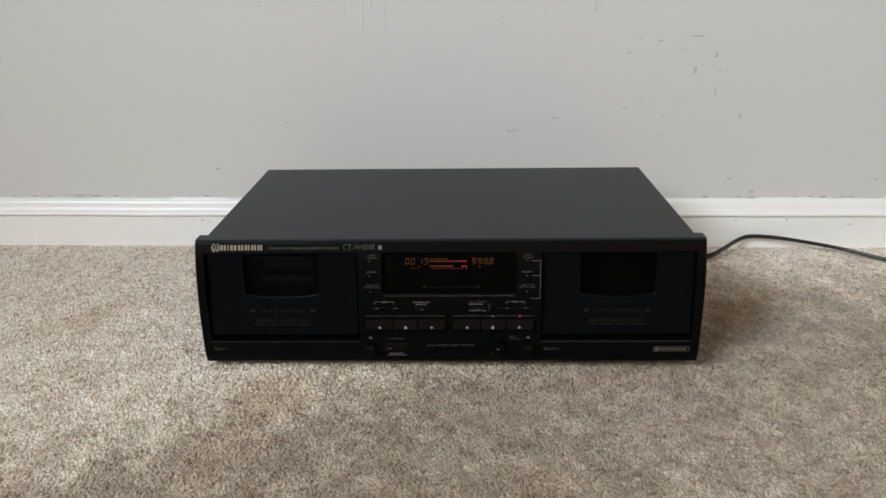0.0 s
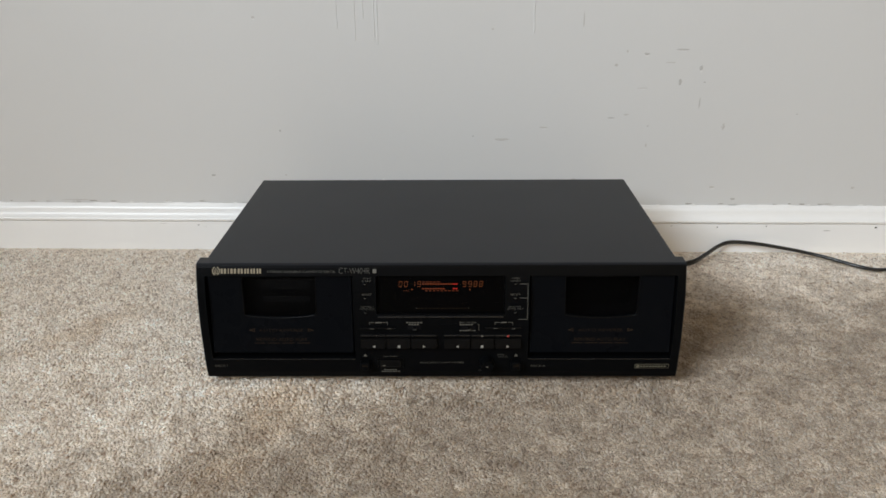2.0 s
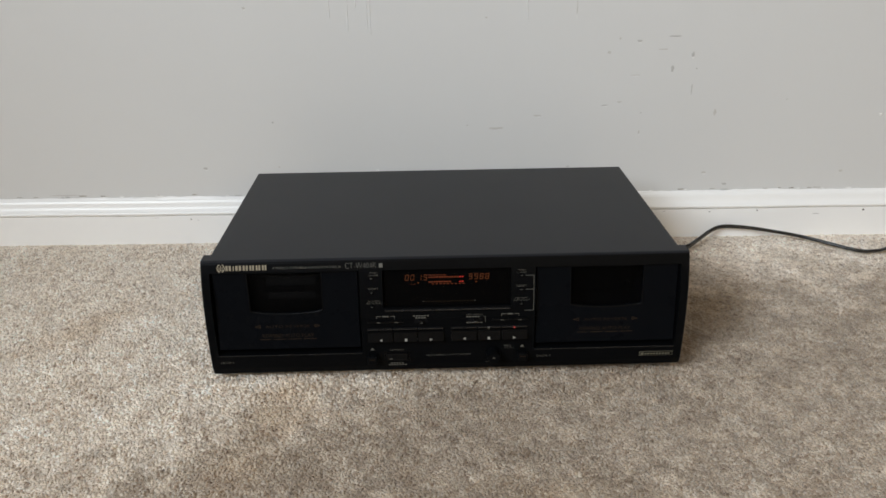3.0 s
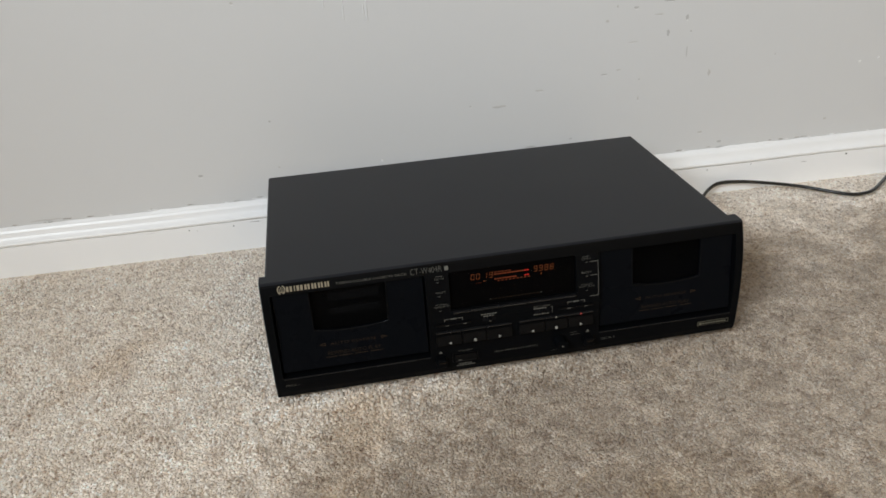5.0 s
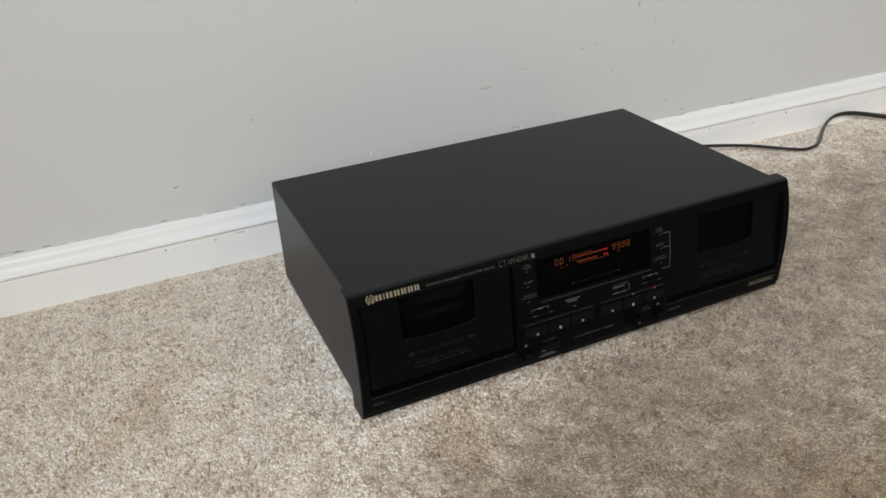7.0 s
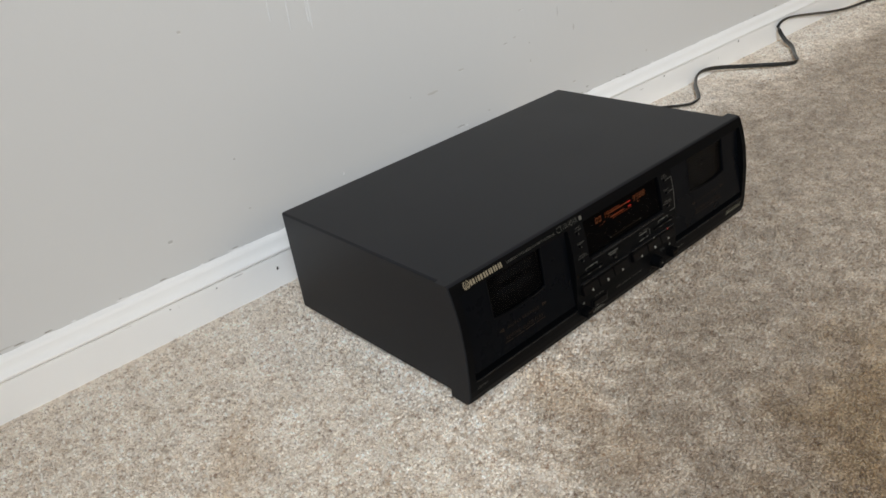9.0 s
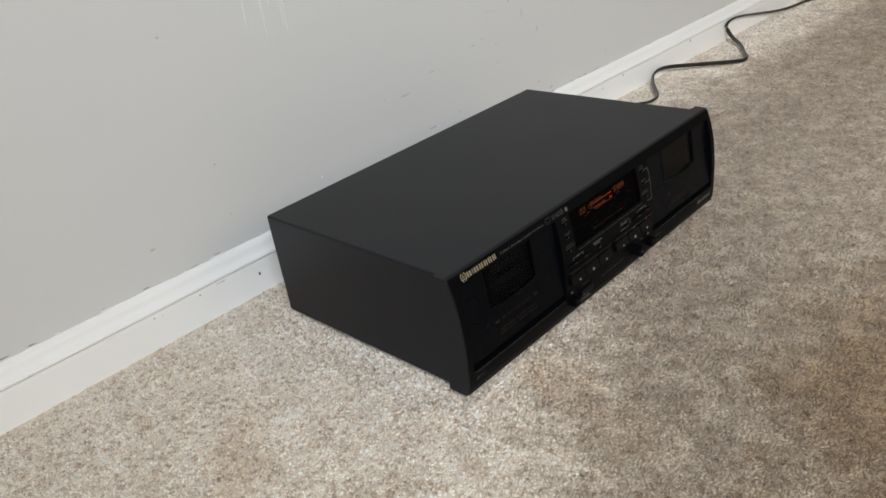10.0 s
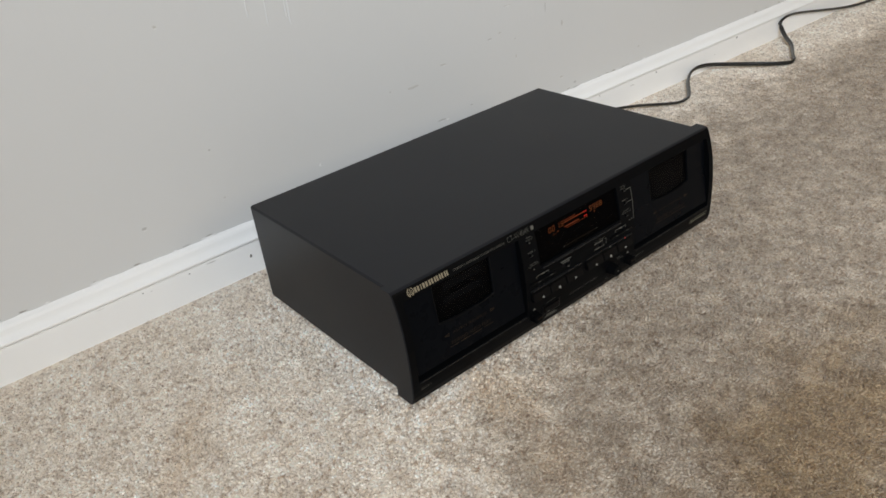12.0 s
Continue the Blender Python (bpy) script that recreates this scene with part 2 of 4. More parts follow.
def sheet(polys, surf, lift=0.00025, thick=0.0002):
    """Printed or moulded marks: flat polygons in (x, z) laid over the surface y = surf(z)."""
    bm = bmesh.new()
    cut = []
    for poly in polys:
        if len(poly) == 4 and poly[0][1] == poly[1][1] and poly[2][1] == poly[3][1] and poly[2][1] - poly[1][1] > 0.003:
            (xa, za), (xb, _), (_, zb) = poly[0], poly[1], poly[2]
            k = int((zb - za) / 0.002) + 1
            cut += [rect(xa, xb, za + (zb - za) * i / k, za + (zb - za) * (i + 1) / k) for i in range(k)]
        else:
            cut.append(poly)
    for poly in cut:
        front = [bm.verts.new((x, surf(z) - lift, z)) for x, z in poly]
        back = [bm.verts.new((x, surf(z) - lift + thick, z)) for x, z in poly]
        n = len(poly)
        try:
            bm.faces.new(front)
        except ValueError:
            continue
        for i in range(n):
            bm.faces.new((front[i], front[(i + 1) % n], back[(i + 1) % n], back[i]))
    bmesh.ops.recalc_face_normals(bm, faces=bm.faces)
    return bm


def rect(x0, x1, z0, z1):
    return [(x0, z0), (x1, z0), (x1, z1), (x0, z1)]


def ring(cx, cz, r, n=20):
    return [(cx + r * math.cos(2 * math.pi * i / n), cz + r * math.sin(2 * math.pi * i / n)) for i in range(n)]


def lettering(body, x0, x1, z0, z1, surf, mat, parent, lift=0.00025, name="lettering", thin=0.014):
    """Raised lettering from the built-in font, fitted into a box on the surface y = surf(z)."""
    cu = bpy.data.curves.new("text", 'FONT')
    cu.body = body
    cu.resolution_u = 3
    cu.offset = -thin
    ob = bpy.data.objects.new("text", cu)
    scene.collection.objects.link(ob)
    dg = bpy.context.evaluated_depsgraph_get()
    me = bpy.data.meshes.new_from_object(ob.evaluated_get(dg))
    bpy.data.objects.remove(ob)
    bpy.data.curves.remove(cu)
    xs, ys = [v.co.x for v in me.vertices], [v.co.y for v in me.vertices]
    ax, bx, ay, by = min(xs), max(xs), min(ys), max(ys)
    for v in me.vertices:
        z = z0 + (v.co.y - ay) / (by - ay) * (z1 - z0)
        v.co = Vector((x0 + (v.co.x - ax) / (bx - ax) * (x1 - x0), surf(z) - lift, z))
    me.name = name
    me.materials.clear()
    me.materials.append(mat)
    out = new(name, me)
    out.parent = parent
    return out


def thing(name, label, category, m=None, group="", kind=""):
    ob = new(name)
    ob.matrix_world = m if m is not None else Matrix()
    return tagged(ob, label, category, group, kind)


# ---------------------------------------------------------------- room
def plain(name, bm, mat, label, category):
    ob = part(name, bm, mat)
    return tagged(ob, label, category, kind="structure")


T = 0.12
WALL_N = plain("wall_north", box(ROOM_W, ROOM_E, ROOM_N, ROOM_N + T, -0.02, ROOM_H), M_WALL,
               "pale grey satin-painted wall with scuffs and small dents", "wall")
plain("wall_east", box(ROOM_E, ROOM_E + T, ROOM_S - T, ROOM_N + T, -0.02, ROOM_H), M_CREAM, "unseen side wall, cream to bounce warm light", "wall")
bm = bmesh.new()
for a in ((WIN_W[1], ROOM_N + T, -0.02, ROOM_H), (ROOM_S - T, WIN_W[0], -0.02, ROOM_H), (WIN_W[0], WIN_W[1], -0.02, WIN_W[2]), (WIN_W[0], WIN_W[1], WIN_W[3], ROOM_H)):
    add_box(bm, ROOM_W - T, ROOM_W, a[0], a[1], a[2], a[3])
plain("wall_west", bm, M_CREAM, "unseen cream side wall with a window opening, bounces warm light", "wall")
bm = bmesh.new()
for a in ((ROOM_W, WIN_S[0], -0.02, ROOM_H), (WIN_S[1], ROOM_E, -0.02, ROOM_H), (WIN_S[0], WIN_S[1], -0.02, WIN_S[2]), (WIN_S[0], WIN_S[1], WIN_S[3], ROOM_H)):
    add_box(bm, a[0], a[1], ROOM_S - T, ROOM_S, a[2], a[3])
plain("wall_south", bm, M_CREAM, "unseen cream wall with a wide window opening, bounces warm light", "wall")
plain("ceiling", box(ROOM_W - T, ROOM_E + T, ROOM_S - T, ROOM_N + T, ROOM_H, ROOM_H + 0.1), M_CEIL, "flat white painted ceiling", "ceiling")
plain("floor", box(ROOM_W - T, ROOM_E + T, ROOM_S - T, ROOM_N + T, -0.05, -0.0029), M_BACK, "beige carpeted floor under the pile", "floor")

# skirting: a flat board with a rounded moulding along its top, extruded along the wall
PROFILE = [(0.0, -0.012), (-0.0088, -0.012), (-0.0088, 0.0348), (-0.0085, 0.0352), (-0.0074, 0.0355), (-0.0074, 0.0361), (-0.0098, 0.0365), (-0.0113, 0.0376), (-0.0117, 0.0392),
           (-0.0110, 0.0408), (-0.0094, 0.0422), (-0.0078, 0.0440), (-0.0066, 0.0462), (-0.0058, 0.0488), (-0.0052, 0.0514), (-0.0038, 0.0538), (-0.0022, 0.0550), (-0.0010, 0.0556), (0.0, 0.0560)]


def skirting():
    bm = bmesh.new()
    xs = np.arange(-1.0, 2.2901, 0.02)
    rows = []
    for x in xs:
        wob = 0.0006 * noise.noise((x * 7, 0, 0)) + 0.0003 * noise.noise((x * 40, 3, 0))
        rows.append([bm.verts.new((x, ROOM_N - 0.0005 + py + (wob * 0.5 if py < -0.003 else 0), pz + wob)) for py, pz in PROFILE])
    for a, b in zip(rows, rows[1:]):
        for i in range(len(PROFILE) - 1):
            bm.faces.new((a[i], b[i], b[i + 1], a[i + 1]))
    bmesh.ops.recalc_face_normals(bm, faces=bm.faces)
    ob = part("baseboard", bm, M_TRIM, label="white gloss-painted baseboard with a moulded top, nicked and dotted")
    return tagged(ob, category="baseboard", kind="structure")


BOARD = skirting()


def caulk():
    """The uneven line of paint and filler where board meets wall."""
    bm = bmesh.new()
    prev = None
    for x in np.arange(-1.0, 2.29, 0.004):
        h = 0.0568 + 0.0013 * noise.noise((x * 60, 9, 1)) + 0.0024 * max(0, noise.noise((x * 11, 4, 2)))
        d = 0.0016 + 0.0008 * noise.noise((x * 90, 2, 5))
        cur = [bm.verts.new(c) for c in ((x, ROOM_N - d - 0.0008, 0.0545), (x, ROOM_N - d, h - 0.0006), (x, ROOM_N + 0.0004, h + 0.0004))]
        if prev:
            for i in range(2):
                bm.faces.new((prev[i], cur[i], cur[i + 1], prev[i + 1]))
        prev = cur
    bmesh.ops.recalc_face_normals(bm, faces=bm.faces)
    part("caulk_line", bm, M_TRIM, BOARD, "rough bead of dried white caulk", True)


caulk()


def blob(cx, cz, w, h, seed, y, mat, name, parent, depth=0.0004, n=12, label=""):
    """A small ragged mark on an upright face."""
    rnd = random.Random(seed)
    bm = bmesh.new()
    rim = []
    for i in range(n):
        a = 2 * math.pi * i / n
        k = 0.7 + 0.5 * rnd.random()
        rim.append(bm.verts.new((cx + w / 2 * k * math.cos(a), y + 0.0001, cz + h / 2 * k * math.sin(a))))
    mid = bm.verts.new((cx, y - depth, cz))
    for i in range(n):
        bm.faces.new((rim[i], rim[(i + 1) % n], mid))
    bmesh.ops.recalc_face_normals(bm, faces=bm.faces)
    return part(name, bm, mat, parent, label)


# scuffs, dents and chips on the wall: x, z, width, height, kind
WALL_MARKS = [
    (0.276, 0.249, 0.015, 0.0022, 's'), (0.264, 0.234, 0.012, 0.0016, 'f'), (0.235, 0.244, 0.006, 0.003, 's'), (0.200, 0.231, 0.005, 0.0035, 'f'),
    (0.300, 0.228, 0.004, 0.007, 's'), (0.277, 0.211, 0.004, 0.007, 's'), (0.233, 0.204, 0.012, 0.0012, 'f'), (0.303, 0.186, 0.0016, 0.016, 's'),
    (0.199, 0.168, 0.009, 0.0017, 's'), (0.217, 0.172, 0.007, 0.002, 'f'), (0.118, 0.156, 0.010, 0.0022, 'f'), (0.068, 0.141, 0.020, 0.003, 'f'),
    (0.033, 0.145, 0.002, 0.002, 's'), (0.244, 0.158, 0.003, 0.0015, 's'), (0.244, 0.134, 0.0022, 0.005, 'f'), (0.335, 0.158, 0.004, 0.008, 'f'),
    (0.331, 0.081, 0.007, 0.003, 'f'), (-0.203, 0.151, 0.0025, 0.0025, 's'), (-0.291, 0.094, 0.006, 0.0035, 's'), (-0.200, 0.0945, 0.003, 0.002, 'f'),
    (0.107, 0.086, 0.012, 0.0022, 's'), (0.159, 0.091, 0.004, 0.002, 's'), (-0.078, 0.089, 0.0035, 0.0035, 'c'), (0.540, 0.153, 0.004, 0.004, 'c'),
    (0.566, 0.156, 0.003, 0.003, 'c'), (0.505, 0.081, 0.005, 0.003, 'f'), (-0.224, 0.285, 0.004, 0.003, 'f'), (0.054, 0.272, 0.003, 0.002, 'f'),
    (0.421, 0.173, 0.002, 0.002, 's'), (-0.470, 0.0608, 0.040, 0.0018, 'f'), (0.159, 0.284, 0.0012, 0.020, 'f'), (0.212, 0.247, 0.003, 0.003, 'f'),
    (0.306, 0.211, 0.0025, 0.002, 's'), (0.359, 0.0655, 0.006, 0.003, 's'), (0.117, 0.084, 0.006, 0.0016, 'c')]
for i, (x, z, w, h, k) in enumerate(WALL_MARKS):
    # pale sliver below every other mark, for the light on its lower edge
    if k != 'c' and i % 2 == 0:
        blob(x + w * 0.1, z - h * 0.5 - 0.0007, w * 0.8, max(h * 0.5, 0.001), 200 + i, ROOM_N, M_GLINT, "dent_glint", WALL_N, 0.0004)
    blob(x, z, w, h, i, ROOM_N - 0.0002, {'s': M_SCUFF, 'f': M_FAINT, 'c': M_CHIP}[k], {'s': "scuff", 'f': "dent", 'c': "paint_chip"}[k], WALL_N, 0.0008 if k == 'c' else 0.0003)

# dried paint runs high on the wall
for i, (x, z0, z1) in enumerate(((-0.127, 0.272, 0.325), (-0.106, 0.258, 0.33), (-0.0965, 0.284, 0.32), (-0.080, 0.254, 0.325), (-0.0835, 0.262, 0.31), (0.102, 0.268, 0.318))):
    bm = bmesh.new()
    prev = None
    for j in range(15):
        z = z1 + (z0 - z1) * j / 14
        xx = x + 0.0006 * noise.noise((z * 60, i, 0))
        w = 0.0007 if j < 12 else 0.0011
        cur = [bm.verts.new(c) for c in ((xx - w, ROOM_N + 0.0001, z), (xx, ROOM_N - 0.0010, z), (xx + w, ROOM_N + 0.0001, z))]
        if prev:
            bm.faces.new((prev[0], prev[1], cur[1], cur[0]))
            bm.faces.new((prev[1], prev[2], cur[2], cur[1]))
        prev = cur
    bmesh.ops.recalc_face_normals(bm, faces=bm.faces)
    part("paint_run", bm, M_WALL, WALL_N, "", True)

# nail holes and nicks in the baseboard face
FACE = ROOM_N - 0.0093
for i, (x, z, w, h) in enumerate(((-0.315, 0.0305, 0.0032, 0.0032), (-0.306, 0.029, 0.0014, 0.0014), (-0.263, 0.030, 0.0024, 0.0024), (-0.191, 0.020, 0.0026, 0.005),
                                  (0.403, 0.0325, 0.003, 0.0032), (0.284, 0.0325, 0.005, 0.0012), (0.342, 0.031, 0.002, 0.002), (0.540, 0.0315, 0.004, 0.003), (0.765, 0.0315, 0.004, 0.004),
                                  (0.70, 0.018, 0.004, 0.0015), (0.48, 0.027, 0.010, 0.001), (-0.36, 0.0325, 0.03, 0.0009), (-0.237, 0.0325, 0.014, 0.001), (0.62, 0.0325, 0.02, 0.0008))):
    blob(x, z, w, h, 50 + i, FACE, M_HOLE if h > 0.0013 else M_SCUFF, "nail_hole" if h > 0.0013 else "nick", BOARD, 0.0002)
for i, (x, w) in enumerate(((-0.47, 0.012), (-0.40, 0.006), (-0.352, 0.014), (-0.255, 0.01), (-0.23, 0.02), (0.31, 0.008), (0.36, 0.012), (0.455, 0.006), (0.52, 0.009))):
    blob(x, 0.0582, w, 0.0018, 80 + i, ROOM_N - 0.0004, M_SCUFF if i % 3 == 0 else M_CHIP, "caulk_crack" if i % 3 == 0 else "caulk_lump", BOARD, 0.0010)


# the caulk has shrunk and cracked all along the wall
rnd = random.Random(21)
x = -0.80
while x < 1.30:
    w, h = rnd.uniform(0.002, 0.011), rnd.uniform(0.0006, 0.0014)
    dark = rnd.random() < 0.6
    blob(x, (0.0590 if dark else 0.0576) + rnd.uniform(-0.0004, 0.0009), w, h, rnd.randrange(9999), ROOM_N - 0.0005, M_CRACK if dark else M_CHIP, "caulk_crack" if dark else "caulk_lump", BOARD, 0.0006 if dark else 0.0016, 9)
    x += rnd.uniform(0.006, 0.045)


def window(name, x0, x1, z0, z1, place):
    """A sash window set in its opening: frame, sill, meeting rail and two panes."""
    w = thing(name, "unseen white-framed double-hung window letting in light", "window", place, kind="structure")
    f = 0.05
    for n, b in (("frame_side", (x0, x0 + f, z0, z1)), ("frame_side", (x1 - f, x1, z0, z1)), ("frame_head", (x0 + f, x1 - f, z1 - f, z1)),
                 ("window_sill", (x0 + f, x1 - f, z0, z0 + f)), ("meeting_rail", (x0 + f, x1 - f, (z0 + z1) / 2 - 0.02, (z0 + z1) / 2 + 0.02))):
        part(n, box(b[0], b[1], -0.1, -0.06, b[2], b[3], 0.004), M_TRIM, w)
    for a, b in ((z0 + f, (z0 + z1) / 2 - 0.02), ((z0 + z1) / 2 + 0.02, z1 - f)):
        p = part("pane", box(x0 + f, x1 - f, -0.082, -0.078, a, b), M_GLASS, w)
        p.visible_shadow = False


# the south window is unseen, added around the warm fill lamp
window("window_1", *WIN_S, pose(0, ROOM_S, 0))
window("window_2", -WIN_W[1], -WIN_W[0], WIN_W[2], WIN_W[3], pose(ROOM_W, 0, 0, 0, 0, -90))


# ---------------------------------------------------------------- cassette deck
def deck_profile(z):
    """Depth of the bowed front panel at height z."""
    return float(np.interp(z, (0.0042, 0.0062, 0.012, 0.018, 0.0265, 0.045, 0.060, 0.080, 0.090, 0.100, 0.104, 0.108, 0.1105, 0.1122, 0.1131, 0.1135),
                           (-0.0045, -0.0072, -0.0090, -0.0097, -0.0102, -0.0107, -0.0105, -0.0088, -0.0071, -0.0047, -0.0035, -0.0021, -0.0012, -0.0003, 0.0009, 0.0024)))


def door_face(z):
    """The doors lie flatter than the panel round them."""
    return float(np.interp(z, (0.032, 0.104), (-0.0092, -0.0012)))


BAYS = ((-0.2025, -0.0755), (0.0765, 0.2025))
BAY_Z = (0.0265, 0.1035)
DISPLAY = (-0.0555, 0.0555, 0.0700, 0.1035)

deck = thing("cassette_deck", "black double cassette deck with amber display standing on the carpet", "cassette deck", LEVEL)


def front_panel():
    """The moulded front: bowed face with three openings, returns, and a rounded top."""
    bm = bmesh.new()
    holes = [(*b, *BAY_Z) for b in BAYS] + [DISPLAY]
    xs = sorted({-0.21, -0.2092, 0.2092, 0.21, *[v for b in BAYS for v in b], DISPLAY[0], DISPLAY[1]})
    zs = sorted({0.0042, 0.0048, 0.0062, 0.0090, 0.012, 0.018, *BAY_Z, 0.036, 0.045, 0.053, 0.060, DISPLAY[2], 0.080, 0.085, 0.090, 0.095, 0.100, 0.106, 0.108, 0.1095, 0.1105, 0.1114, 0.1122, 0.1127, 0.1131, 0.1135})
    back = 0.014
    grid = {}

    def vert(i, j):
        if (i, j) not in grid:
            edge = 0.0009 if i in (0, len(xs) - 1) else 0.0
            grid[i, j] = bm.verts.new((xs[i], deck_profile(zs[j]) + edge, zs[j]))
        return grid[i, j]

    def inside(x, z):
        return any(a < x < b and c < z < d for a, b, c, d in holes)

    edges = {}
    for i in range(len(xs) - 1):
        for j in range(len(zs) - 1):
            if not inside((xs[i] + xs[i + 1]) / 2, (zs[j] + zs[j + 1]) / 2):
                q = [(i, j), (i + 1, j), (i + 1, j + 1), (i, j + 1)]
                bm.faces.new([vert(*k) for k in q])
                for a, b in zip(q, q[1:] + q[:1]):
                    key = (min(a, b), max(a, b))
                    edges[key] = edges.get(key, 0) + 1
    deep = {}
    for (a, b), n in edges.items():
        if n == 1:
            for k in (a, b):
                if k not in deep:
                    v = vert(*k)
                    deep[k] = bm.verts.new((v.co.x, back, v.co.z))
            bm.faces.new((vert(*a), vert(*b), deep[b], deep[a]))
    bmesh.ops.recalc_face_normals(bm, faces=bm.faces)
    # rim faces turned up or sideways get the cover's grey, for light they catch
    for f in bm.faces:
        c = f.calc_center_median()
        if (abs(c.x) > 0.2089 and abs(f.normal.x) > 0.6) or (c.z > 0.1122 and f.normal.z > 0.5):
            f.material_index = 1
    ob = part("front_panel", bm, M_PANEL, deck, "satin black moulded front panel")
    ob.data.materials.append(M_COVER)
    return ob


front_panel()

# sheet-steel cover: top and two sides in one bent piece
bm = bmesh.new()
pts = [(-0.2058, 0.0064), (-0.2058, 0.1100), (-0.2052, 0.1112), (-0.2040, 0.1118), (0.2040, 0.1118), (0.2052, 0.1112), (0.2058, 0.1100), (0.2058, 0.0064),
       (0.2046, 0.0064), (0.2046, 0.1096), (0.2036, 0.1106), (-0.2036, 0.1106), (-0.2046, 0.1096), (-0.2046, 0.0064)]
ends = [[bm.verts.new((x, y, z)) for x, z in pts] for y in (0.0142, 0.2405)]
n = len(pts)
for i in range(n):
    bm.faces.new((ends[0][i], ends[0][(i + 1) % n], ends[1][(i + 1) % n], ends[1][i]))
for e in ends:
    for q in ((0, 1, 12, 13), (1, 2, 3, 11, 12), (3, 4, 10, 11), (4, 5, 6, 9, 10), (6, 7, 8, 9)):
        bm.faces.new([e[k] for k in q])
bmesh.ops.recalc_face_normals(bm, faces=bm.faces)
part("cover", bm, M_COVER, deck, "dark grey painted steel cover")
part("back_panel", box(-0.2044, 0.2044, 0.2330, 0.2345, 0.0100, 0.1104), M_DARK, deck)
part("bottom_plate", box(-0.2044, 0.2044, 0.0145, 0.2325, 0.0092, 0.0104), M_DARK, deck)
for sx in (-1, 1):
    for y in (0.03, 0.205):
        bm = bmesh.new()
        bmesh.ops.create_cone(bm, cap_ends=True, segments=20, radius1=0.013, radius2=0.015, depth=0.0165, matrix=pose(sx * 0.172, y, 0.0009))
        part("foot", bm, M_RUBBER, deck)
# dark wells behind the openings
for x0, x1, z0, z1, y1 in ((*BAYS[0], *BAY_Z, 0.030), (*BAYS[1], *BAY_Z, 0.030), (*DISPLAY, 0.010)):
    bm = bmesh.new()
    add_box(bm, x0 - 0.0008, x1 + 0.0008, 0.0030, y1, z0 - 0.0008, z1 + 0.0008)
    bmesh.ops.delete(bm, geom=[f for f in bm.faces if f.calc_center_median().y < 0.0031], context='FACES')
    bmesh.ops.reverse_faces(bm, faces=bm.faces)
    part("well", bm, M_DARK, deck)

WINDOW_HALF, WINDOW_TOP, WINDOW_FOOT, WINDOW_SAG = 0.0315, 0.1015, 0.0672, 0.0024


def window_outline(cx, grow=0.0, steps=14):
    """Tape window: straight top and sides, a bottom edge that sags in the middle."""
    h = WINDOW_HALF + grow
    out = [(cx - h, WINDOW_TOP + grow * 0.3), (cx - h + 0.0006, WINDOW_FOOT - grow + 0.0012)]
    for i in range(steps + 1):
        u = -1 + 2 * i / steps
        out.append((cx + u * (h - 0.0012), WINDOW_FOOT - grow - WINDOW_SAG * (1 - u * u)))
    out += [(cx + h - 0.0006, WINDOW_FOOT - grow + 0.0012), (cx + h, WINDOW_TOP + grow * 0.3)]
    return out


